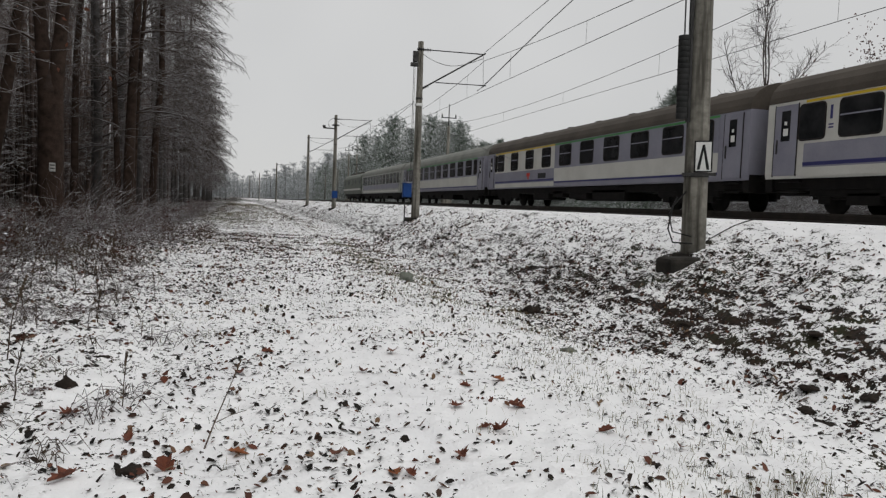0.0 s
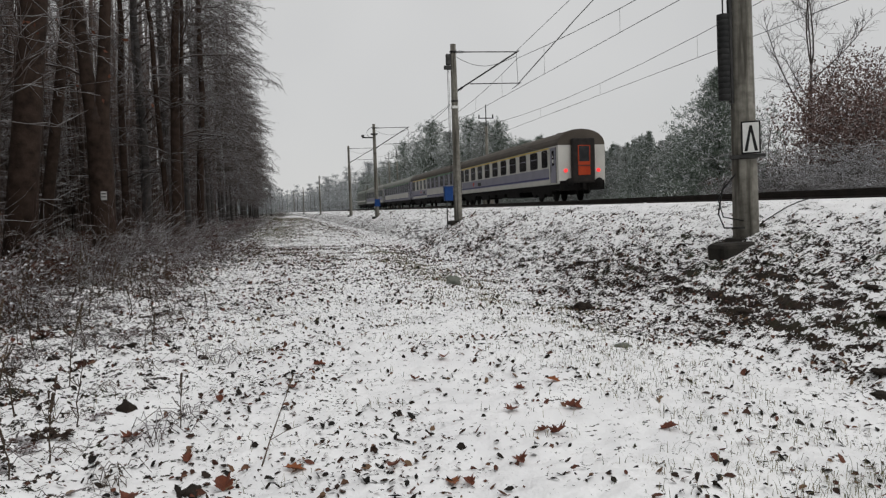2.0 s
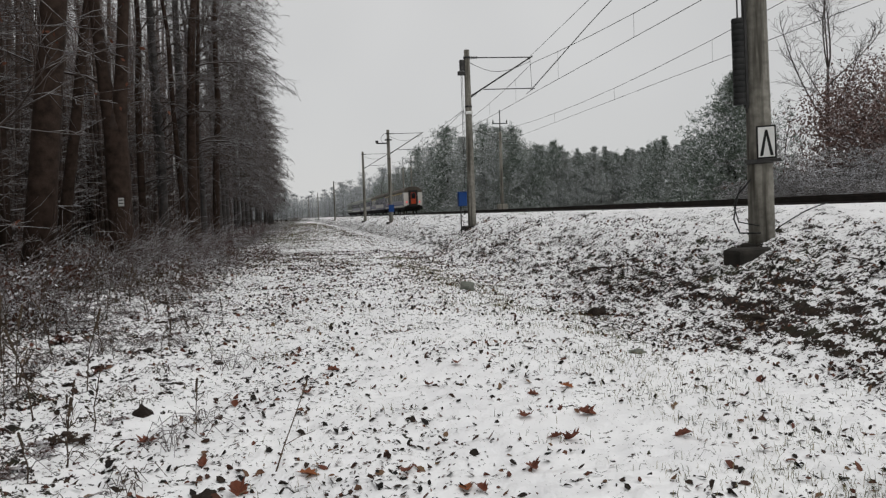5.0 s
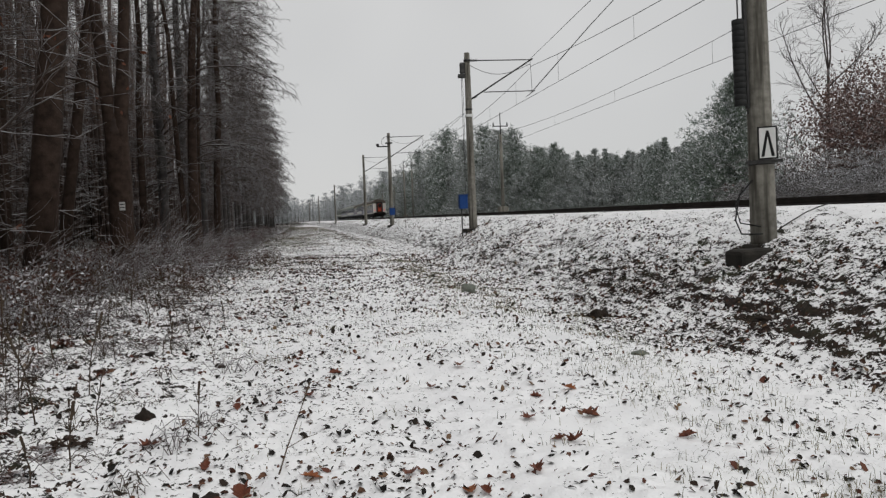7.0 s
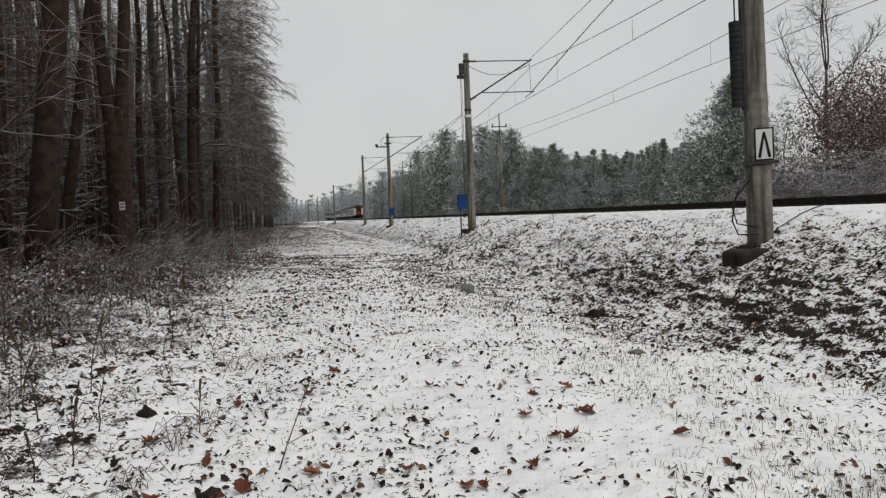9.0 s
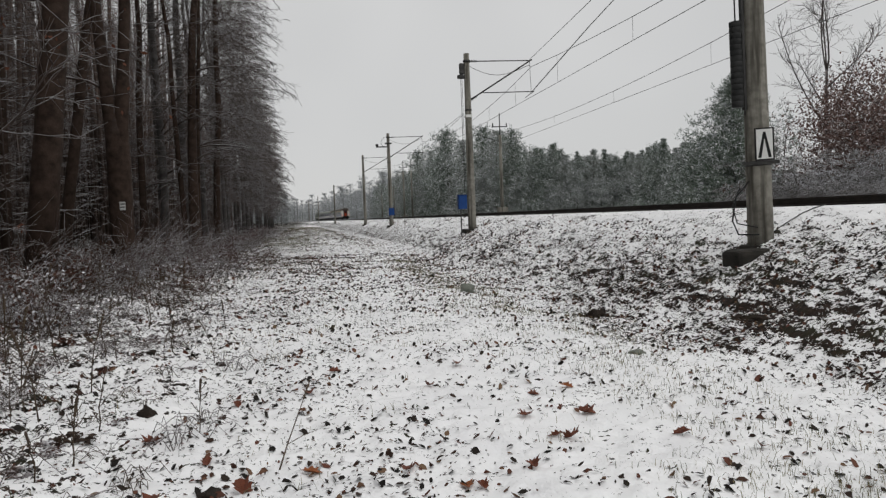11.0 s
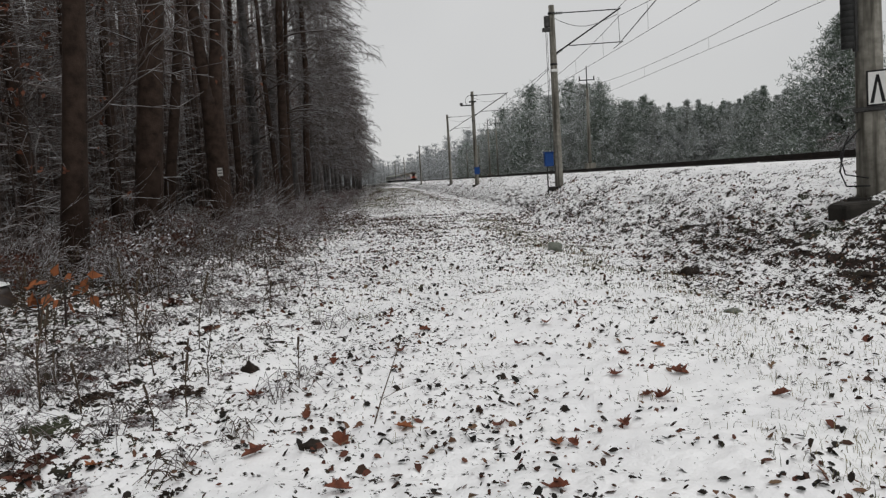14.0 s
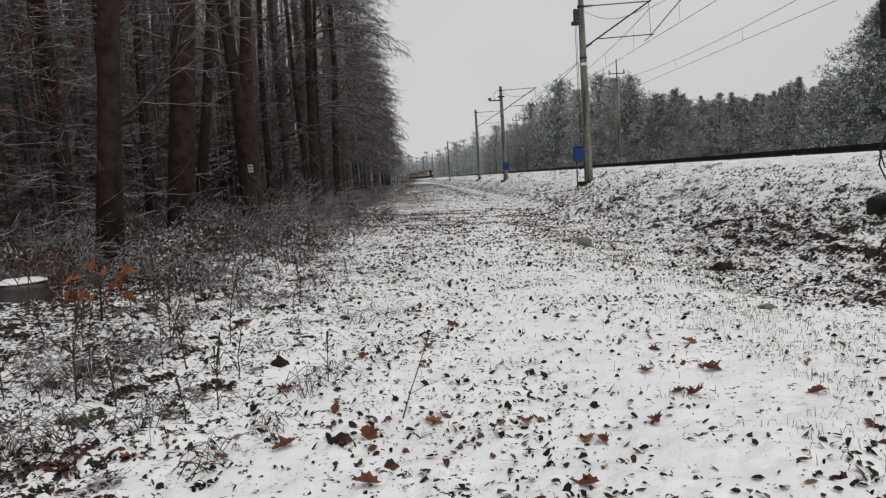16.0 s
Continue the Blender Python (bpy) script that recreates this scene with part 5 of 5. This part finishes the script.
for f, s in zip(under, spots):
    scatter(f, s, R, 0.6, 1.25)
for f, more in zip((under[1], under[4], under[2]), ([(-3.0, 20.0), (-2.4, 23.5)], [(-3.3, 17.5), (-1.9, 27.0)], [(-2.5, 16.0), (-1.6, 31)])):
    for x, y in more:
        copy_thing(f, pose(x, y, ground_z(x, y) - 0.05, 0, 0, 360 * R.random()))

# long snow-laden canes arching out of the wood
cane = empty("arching_cane_bush")
arch = shrub(120, 2.0, 20, STEM, 0.35, 4, 1, 0.3, "crown", (0.9, -0.1), r=0.009, thin=0.006)
arch.parent = cane
tagged(cane, "long snow-laden canes arching out of the wood", "shrub", "arching canes")
scatter(cane, [(-4.6, 21.5), (-4.9, 18.6), (-4.2, 24.5), (-5.4, 15.8), (-6.0, 12.6), (-6.9, 11.0), (-4.4, 28.0)], R, 0.7, 1.1, turn=50)

# ---- small things on the ground ----
LOBES = [(0.0, -0.5), (0.06, -0.33), (0.2, -0.3), (0.17, -0.17), (0.33, -0.02), (0.21, 0.08), (0.31, 0.27), (0.17, 0.27), (0.1, 0.44), (0.0, 0.53)]


def leaf_mesh(name, size, mat, curl, seed):
    rng = random.Random(seed)
    rim = LOBES + [(-a, b) for a, b in reversed(LOBES[1:-1])]
    rim = [(a * (0.85 + 0.3 * rng.random()), b * (0.9 + 0.2 * rng.random())) for a, b in rim]
    verts = [(0, 0, 0.02 * size)] + [(a * size, b * size, size * (curl * (abs(a) * 1.6) ** 1.5 + 0.25 * curl * b * b + 0.04 * rng.random()) + 0.004) for a, b in rim]
    k = len(rim)
    faces = [(0, 1 + i, 1 + (i + 1) % k) for i in range(k)]
    me = bpy.data.meshes.new(name)
    me.from_pydata(verts, [], faces)
    me.materials.append(mat)
    return me


def oak_leaf(x, y, size, mat, curl, seed, tilt=10):
    ob = new("oak_leaf", leaf_mesh("oak_leaf", size, mat, curl, seed))
    rng = random.Random(seed)
    ob.matrix_basis = pose(x, y, ground_z(x, y) + 0.012, rng.uniform(-tilt, tilt * 2), rng.uniform(-tilt, tilt), rng.uniform(0, 360))
    solid = ob.modifiers.new("thickness", "SOLIDIFY")
    solid.thickness = 0.0012
    return tagged(ob, "orange-brown fallen oak leaf lying on the snow" if mat is LEAF_ORANGE else "curled red-brown fallen oak leaf lying on the snow", "leaf", "fallen oak leaves")


ORANGE_SPOTS = [(-0.06, 4.49), (0.87, 4.04), (-1.89, 4.1), (2.24, 5.97)]
RED_SPOTS = [(-0.74, 4.84), (1.34, 4.2), (1.78, 4.66), (1.70, 4.75), (1.62, 5.24), (2.11, 5.22), (1.93, 5.98), (2.56, 4.53), (-0.96, 4.15), (0.73, 3.36), (-0.41, 3.53), (-0.46, 4.31), (-0.68, 6.28), (0.57, 4.4), (-0.05, 6.5), (0.95, 3.95), (1.05, 6.4), (-1.2, 5.4), (2.9, 4.1), (0.2, 7.4), (1.5, 7.2), (-0.2, 8.2)]
for i, (x, y) in enumerate(ORANGE_SPOTS):
    oak_leaf(x, y, 0.15, LEAF_ORANGE, 0.4, 200 + i)
for i, (x, y) in enumerate(RED_SPOTS):
    oak_leaf(x, y, 0.125 + 0.03 * (i % 3), LEAF_RED, 0.7, 300 + i, 16)


def mixed_leaf_material():
    """Dead leaves whose tone changes from leaf to leaf."""
    m, n, l, p = material("dead_leaves", 0.7)
    rnd = n.new("ShaderNodeNewGeometry").outputs["Random Per Island"]
    c = ramp(n, l, rnd, [(0.0, (0.010, 0.009, 0.008)), (0.45, (0.022, 0.017, 0.013)), (0.66, (0.05, 0.026, 0.018)), (0.85, (0.11, 0.04, 0.026)), (1.0, (0.15, 0.10, 0.06))])
    l.new(c, p.inputs["Base Color"])
    return m


def grass_material():
    m, n, l, p = material("grass_blades", 0.7)
    rnd = n.new("ShaderNodeNewGeometry").outputs["Random Per Island"]
    c = ramp(n, l, rnd, [(0.0, (0.04, 0.045, 0.02)), (0.35, (0.08, 0.085, 0.04)), (0.6, (0.17, 0.155, 0.085)), (1.0, (0.32, 0.28, 0.18))])
    l.new(c, p.inputs["Base Color"])
    return m


DEAD = mixed_leaf_material()
BLADES = grass_material()


def keep(x, y, s, power):
    """Patchiness: true where a slow noise is high."""
    return noise.noise((x * s, y * s, 5.5)) * power


def leaf_litter():
    rng = np.random.default_rng(3)
    T, sets = Tubes(), []
    for k in range(150000):
        if k % 16 == 0:
            y = -8 + 10.6 * rng.random()
            x = -5 + 13.5 * rng.random()
        elif k < 125000:
            y = 2.4 + 30 * rng.random() ** 2.1
            x = -5 + 13.5 * rng.random()
        else:
            y = 20 + 170 * rng.random() ** 1.4
            x = -3.5 + 12.8 * rng.random() - curve_shift(y)
        bank = min(1.0, max(0.0, (x - 4.1) / 0.7)) * min(1.0, max(0.0, (8.6 - x) / 1.6)) * min(1.0, max(0.2, (21 - y) / 9))
        wood = min(1.0, max(0.0, (-1.1 - x) / 1.4)) * min(1.0, max(0.0, (y - 4.5) / 4))
        want = 0.17 + 0.26 * bank + 0.11 * wood + 0.07 * (abs(x + 0.1) < 0.7) + 0.09 * min(1.0, max(0.0, (y - 9) / 8)) + keep(x, y, 0.9, 0.34) + keep(x + 40, y, 2.9, 0.28)
        if 0.2 < x < 2.3 and y < 7:
            want += 0.09
        if x > 2.2 and y < 7.5:
            want *= 0.4
        if rng.random() > want:
            continue
        z = ground_z(x, y)
        size = 0.006 + 0.028 * rng.random() ** 2.2 + 0.007 * bank * rng.random() + 0.0009 * min(y, 60)
        a = rng.random() * 6.28
        d = np.array([math.cos(a), math.sin(a), rng.normal(0, 0.45)])
        w = np.array([-math.sin(a), math.cos(a), rng.normal(0, 0.4)])
        c = np.array([x, y, z + 0.006 + 0.012 * rng.random()])
        j = rng.random(6) * 0.5 + 0.7
        up = np.array([0, 0, size * (0.1 + 0.9 * rng.random() ** 2)])
        sets.append([c - d * size * j[0], c - d * size * 0.3 + w * size * 0.55 * j[1] + up * 0.7, c + d * size * 0.5 + w * size * 0.45 * j[2] + up, c + d * size * 1.1 * j[3], c + d * size * 0.4 - w * size * 0.5 * j[4], c - d * size * 0.4 - w * size * 0.5 * j[5]])
    T.tris(sets)
    tagged(T.part("leaf_litter", DEAD, smooth=False), "dark dead leaves poking through thin snow", "leaf litter", kind="stuff")


def grass_blades():
    rng = np.random.default_rng(4)
    T = Tubes()

    def tuft(x, y, n, h, spread):
        for i in range(n):
            px, py = x + rng.normal(0, spread), y + rng.normal(0, spread)
            z = ground_z(px, py) - 0.005
            a = rng.random() * 6.28
            lean = np.array([math.cos(a), math.sin(a), 0]) * h * (0.25 + 1.1 * rng.random() ** 1.3)
            s = np.array([-math.sin(a), math.cos(a), 0]) * (0.0014 + 0.0002 * y)
            b = np.array([px, py, z])
            m = b + lean * 0.35 + np.array([0, 0, h * 0.6])
            e = b + lean + np.array([0, 0, h * (0.45 + 0.6 * rng.random())])
            T.v.append(np.array([b - s, b + s, m + s * 0.7, m - s * 0.7, e]))
            T.f.extend([(T.n, T.n + 1, T.n + 2, T.n + 3), (T.n + 3, T.n + 2, T.n + 4)])
            T.n += 5

    for k in range(4300):
        y = 2.6 + 26 * rng.random() ** 1.7
        if rng.random() < 0.6:
            x = 3.35 - 0.12 * max(0, 7 - y) + rng.normal(0, 0.6)
        else:
            x = -2.5 + 7.5 * rng.random()
        if y < 8 and rng.random() < (0.55 if x < 1.5 else 0.3):
            continue
        if keep(x, y, 1.3, 1.0) + 0.25 * rng.random() < (-0.05 if abs(x - 3.3) < 0.7 else 0.12):
            continue
        tuft(x, y, 4, 0.035 + 0.055 * rng.random(), 0.09)
    for x, y, n, h in ((3.29, 3.33, 60, 0.13), (3.0, 3.1, 30, 0.1), (4.7, 10.8, 20, 0.15), (-0.5, 8.2, 24, 0.1), (0.2, 10.3, 20, 0.1), (0.6, 5.6, 14, 0.1), (3.2, 14.8, 24, 0.14), (3.7, 14.2, 24, 0.14), (3.5, 12.5, 24, 0.12)):
        tuft(x, y, n, h, 0.12)
    # the grassy ruts that cross the far end of the path
    for k in range(700):
        y = 50 + 5 * rng.normal() if k % 2 else 68 + 6 * rng.normal()
        tuft(-1.2 + 1.3 * rng.normal(), max(y, 32), 3, 0.09, 0.15)
    # blades and leaves that stand above the snow farther off
    for k in range(7500):
        y = 24 + 190 * rng.random() ** 1.5
        x = -3.2 + 8.0 * rng.random() - curve_shift(y)
        if keep(x, y, 0.25, 0.8) + rng.random() < 0.35:
            continue
        tuft(x, y, 2, 0.05 + 0.05 * rng.random(), 0.1)
    tagged(T.part("grass", BLADES, smooth=False), "thin green and straw-coloured grass blades through the snow", "grass", kind="stuff")


leaf_litter()
grass_blades()


def weed(seed, h, lean=0.15, heads=True, branches=5):
    """A dead stalk with side shoots and a seed head."""
    rng = np.random.default_rng(seed)
    w = empty("dry_weed")
    T = Tubes()
    a = rng.random() * 6.28
    pts = [np.array([math.cos(a) * lean * h * s * s, math.sin(a) * lean * h * s * s, h * s - 0.03]) + rng.normal(0, 0.006, 3) for s in np.linspace(0, 1, 6)]
    T.add(pts, np.linspace(0.007, 0.004, 6), 4)
    for i in range(branches):
        s = 0.25 + 0.65 * rng.random()
        p = pts[int(s * 5)]
        b = rng.random() * 6.28
        d = unit(np.array([math.cos(b), math.sin(b), 0.9]))
        ln = h * (0.08 + 0.14 * rng.random())
        T.add([p, p + d * ln * 0.6, p + d * ln + np.array([0, 0, 0.02])], [0.004, 0.0035, 0.003], 3)
    T.part("foliage", STRAW, w)
    if heads:
        T = Tubes()
        for i in range(7):
            s = 0.78 + 0.035 * i
            p = np.array([np.interp(s, np.linspace(0, 1, 6), [q[j] for q in pts]) for j in range(3)])
            T.add([p + (0, 0, -0.012), p, p + (0, 0, 0.016)], [0.004, 0.012 + 0.004 * rng.random(), 0.005], 5)
        T.part("crown", STRAW, w, "dark seed head")
    return tagged(w, "thin dead weed stalk standing in the snow", "weed", "dry weeds")


weeds = [weed(400 + k, 0.42 + 0.08 * k, 0.08 + 0.05 * k, k % 3 != 2, 6 + 2 * k) for k in range(6)]
WEED_SPOTS = [(-2.13, 3.94), (-0.9, 5.62), (-1.63, 5.64), (-2.08, 7.02), (-2.65, 6.96), (-3.42, 7.95), (-1.75, 4.69), (-3.54, 6.99), (-0.75, 13.25), (-1.84, 13.88), (-1.14, 8.44), (-1.74, 8.66), (-1.93, 6.15), (-1.3, 11.0), (-2.2, 11.6)]
spots = [[] for _ in weeds]
for k, s in enumerate(WEED_SPOTS):
    spots[k % 6].append(s)
for k in range(110):
    y = 5.0 + 16 * R.random() ** 1.3
    spots[k % 6].append((-1.5 - 0.02 * y - 3.6 * R.random() ** 0.8, y))
for w, s in zip(weeds, spots):
    scatter(w, s, R, 0.6, 1.2, 0.0)

# one long stalk lying aslant, and short ones
slant = empty("slanting_stalk", pose(-0.26, 4.64, ground_z(-0.26, 4.64)))
T = Tubes()
T.add([(0, 0, 0.0), (0.05, 0.22, 0.10), (0.13, 0.5, 0.24), (0.2, 0.78, 0.36)], [0.006, 0.005, 0.004, 0.003], 5)
T.add([(0.05, 0.22, 0.10), (0.16, 0.3, 0.13), (0.26, 0.36, 0.14)], [0.003, 0.003, 0.002], 4)
T.part("stalk", STRAW, slant)
T = Tubes()
for k in range(5):
    T.add([(0.17 + 0.01 * k, 0.66 + 0.04 * k, 0.30 + 0.018 * k), (0.172 + 0.01 * k, 0.68 + 0.04 * k, 0.315 + 0.018 * k), (0.175 + 0.01 * k, 0.70 + 0.04 * k, 0.32 + 0.018 * k)], [0.003, 0.009, 0.003], 5)
T.part("seed_head", STRAW, slant)
tagged(slant, "long dead stalk leaning low over the snow", "weed")


def clod(name, x, y, size, mat, label, category, seed, flat=0.7):
    bm = bmesh.new()
    bmesh.ops.create_icosphere(bm, subdivisions=3, radius=1)
    for v in bm.verts:
        v.co *= 1 + 0.55 * noise.noise(v.co * 1.6 + Vector((seed, 0, 0))) + 0.3 * noise.noise(v.co * 4.5 + Vector((0, seed, 0)))
        v.co = Vector((v.co.x * size[0], v.co.y * size[1], max(v.co.z, -0.4) * size[2] * flat))
    ob = part(name, bm, mat, None, smooth=True)
    ob.matrix_basis = pose(x, y, ground_z(x, y) + size[2] * flat * 0.2, 0, 0, seed * 40)
    return tagged(ob, label, category)


clod("soil_clod", -1.4, 6.15, (0.075, 0.07, 0.11), SOIL, "dark lump of soil sticking out of the snow", "clod", 1)
clod("soil_clod", -0.65, 4.26, (0.10, 0.06, 0.05), SOIL, "flat dark clod of soil in the snow", "clod", 2)
clod("marker_stone", 3.31, 14.6, (0.19, 0.14, 0.20), STONE, "small greenish stone at the edge of the path", "stone", 3)
clod("field_stone", 3.72, 7.54, (0.09, 0.06, 0.06), STONE, "pale rounded stone lying in the snow by the ditch", "stone", 4)
clod("soil_clod", 4.61, 10.76, (0.17, 0.12, 0.17), SOIL, "dark earth lump on the edge of the ditch", "clod", 5)
for k, (x, y) in enumerate(((5.0, 5.2), (5.3, 5.5), (4.8, 4.8), (5.5, 5.0), (6.1, 6.3), (6.6, 7.0), (5.8, 8.2))):
    clod("soil_clod", x, y, (0.10, 0.07, 0.05), SOIL, "dark crumb of bare earth on the embankment", "clod", 20 + k)
for k, (x, y) in enumerate(((-2.0, 9.2), (-2.6, 8.3), (-1.06, 8.27), (-3.2, 9.6), (-2.1, 12.2), (-3.6, 8.4))):
    clod("soil_clod", x, y, (0.06, 0.055, 0.06), SOIL, "dark lump of soil and roots among snowy weeds", "clod", 10 + k)

# small heaps of wet curled leaves that lift the snow, and low bent stalks among them


def leaf_heap(seed, count, spread, mat):
    rng = np.random.default_rng(seed)
    T, sets = Tubes(), []
    for k in range(count):
        a, q = rng.random() * 6.28, spread * math.sqrt(rng.random())
        c = np.array([math.cos(a) * q, math.sin(a) * q * 0.7, 0.005 + 0.05 * rng.random() * (1 - q / spread)])
        e = unit(np.array([math.cos(a + rng.normal(0, 1)), math.sin(a + rng.normal(0, 1)), rng.normal(0.1, 0.35)]))
        w = unit(np.cross(e, np.array([0, 0, 1.0]) + rng.normal(0, 0.35, 3)))
        n = np.cross(w, e)
        z = 0.013 + 0.016 * rng.random()
        curl = n * z * (0.2 + 0.5 * rng.random())
        sets.append([c - e * z, c - e * z * 0.4 + w * z * 0.6 + curl, c + e * z * 0.5 + w * z * 0.5 + curl, c + e * z * 1.2, c + e * z * 0.5 - w * z * 0.5 + curl, c - e * z * 0.4 - w * z * 0.6 + curl])
    T.tris(sets)
    heap = empty("leaf_heap")
    T.part("withered_leaves", mat, heap, smooth=False)
    return tagged(heap, "small heap of wet brown leaves half under snow", "leaf heap", "leaf heaps")


def bent_stalks(seed, count, h):
    rng = np.random.default_rng(seed)
    T = Tubes()
    for k in range(count):
        a, q = rng.random() * 6.28, 0.18 * rng.random()
        b = rng.random() * 6.28
        p = np.array([math.cos(a) * q, math.sin(a) * q, -0.02])
        ln, up = h * (0.6 + 0.8 * rng.random()), 0.5 + 0.5 * rng.random()
        o = np.array([math.cos(b), math.sin(b), 0])
        T.add([p, p + o * ln * 0.25 + np.array([0, 0, h * 0.45 * up]), p + o * ln * 0.6 + np.array([0, 0, h * 0.55 * up]), p + o * ln + np.array([0, 0, h * 0.12])], [0.0035, 0.003, 0.0028, 0.002], 3)
    plant = empty("bent_weed")
    T.part("foliage", STEM if seed % 3 else STRAW, plant)
    return tagged(plant, "tangle of bent dry stalks lined with snow", "weed", "bent stalks")


heaps = [leaf_heap(700 + k, 30 + 12 * k, 0.08 + 0.03 * k, (SOIL, LEAF_BROWN, LEAF_FROST, LEAF_DARK)[k]) for k in range(4)]
spots = [[] for _ in heaps]
for k in range(100):
    y = 3.4 + 11 * R.random() ** 1.4
    spots[k % 4].append((-1.0 - 0.12 * y * R.random() - 2.6 * R.random() ** 0.8, y))
for h, sp in zip(heaps, spots):
    scatter(h, sp, R, 0.7, 1.3, 0.0)
tangles = [bent_stalks(720 + k, 9 + 4 * k, 0.2 + 0.07 * k) for k in range(3)]
spots = [[] for _ in tangles]
for k in range(120):
    y = 3.8 + 13 * R.random() ** 1.2
    spots[k % 3].append((-0.7 - 0.1 * y * R.random() - 3.0 * R.random() ** 0.8, y))
for h, sp in zip(tangles, spots):
    scatter(h, sp, R, 0.7, 1.3, 0.0)

# snow-capped stump at the wood's edge
stump = empty("tree_stump", pose(-5.75, 9.9, ground_z(-5.75, 9.9)))
T = Tubes()
T.add([(0, 0, -0.2), (0, 0, 0.0), (0.01, 0, 0.16), (0.02, 0, 0.24)], [0.44, 0.38, 0.33, 0.31], 16)
T.part("stub", BARK, stump)
bm = bmesh.new()
bmesh.ops.create_uvsphere(bm, u_segments=20, v_segments=10, radius=1)
for v in bm.verts:
    v.co = Vector((v.co.x * 0.34, v.co.y * 0.34, 0.24 + max(v.co.z, -0.1) * 0.06 + 0.012 * noise.noise(v.co * 3)))
part("snow_cap", bm, SNOW, stump, "cap of snow", smooth=True)
tagged(stump, "low tree stump with a cap of snow among brambles", "tree stump")

# sprays of rusty oak leaves that still hang on saplings


def sapling(x, y, h, seed, leaves, zone):
    rng = np.random.default_rng(seed)
    s = empty("oak_sapling", pose(x, y, ground_z(x, y)))
    T = Tubes()
    ends = []
    T.add([(0, 0, -0.1), (0.03, 0, h * 0.5), (0.0, 0.03, h)], [0.018, 0.012, 0.006], 5)
    for k in range(9 if leaves < 500 else 44):
        a = rng.random() * 6.28
        limb(T, rng, np.array([0.02, 0, h * (zone[0] + (zone[1] - zone[0]) * rng.random())]), unit(np.array([math.cos(a), math.sin(a), 0.3])), h * 0.35, 0.01, 1, 0.05, 4, 3, 0.8, ends)
    T.part("stem", TWIG, s)
    T, sets = Tubes(), []
    for k in range(leaves):
        p, d = ends[k % len(ends)]
        c = p + rng.normal(0, 0.05 if leaves < 500 else 0.4, 3)
        e = unit(rng.normal(0, 1, 3) + np.array([0, 0, -0.5]))
        w = unit(np.cross(e, rng.normal(0, 1, 3)))
        q = (0.085 if leaves < 30 else 0.04 if leaves < 500 else 0.065) + 0.03 * rng.random()
        sets.append([c, c + e * q * 0.6 + w * q * 0.5, c + e * q * 1.1 + w * q * 0.25, c + e * q * 1.7, c + e * q * 1.1 - w * q * 0.3, c + e * q * 0.6 - w * q * 0.45])
    T.tris(sets)
    T.part("hanging_leaves", LEAF_PINK if leaves > 500 else LEAF_ORANGE if leaves < 30 else LEAF_HANG, s, "rusty withered oak leaves", smooth=False)
    return tagged(s, "young oak sapling with rusty leaves still hanging", "sapling", "oak saplings")


sapling(-3.85, 8.1, 0.65, 501, 18, (0.6, 0.95))
sapling(-4.1, 8.0, 0.42, 503, 8, (0.5, 0.95))
sapling(-6.8, 13.0, 4.2, 505, 130, (0.25, 0.95))
sapling(-6.1, 12.3, 5.2, 507, 110, (0.35, 0.95))
sapling(-8.2, 14.0, 6.5, 509, 220, (0.4, 0.98))
sapling(-5.6, 14.6, 6.8, 511, 34, (0.55, 0.98))
sapling(-7.6, 11.2, 3.0, 513, 90, (0.3, 0.95))
sapling(23.6, 26.5, 5.6, 515, 5000, (0.35, 0.75))
sapling(20.5, 30.5, 2.4, 517, 80, (0.3, 0.95))
sapling(26.0, 27.2, 7.4, 519, 8000, (0.3, 0.75))
sapling(28.4, 29.0, 8.4, 521, 8000, (0.3, 0.85))

motions()
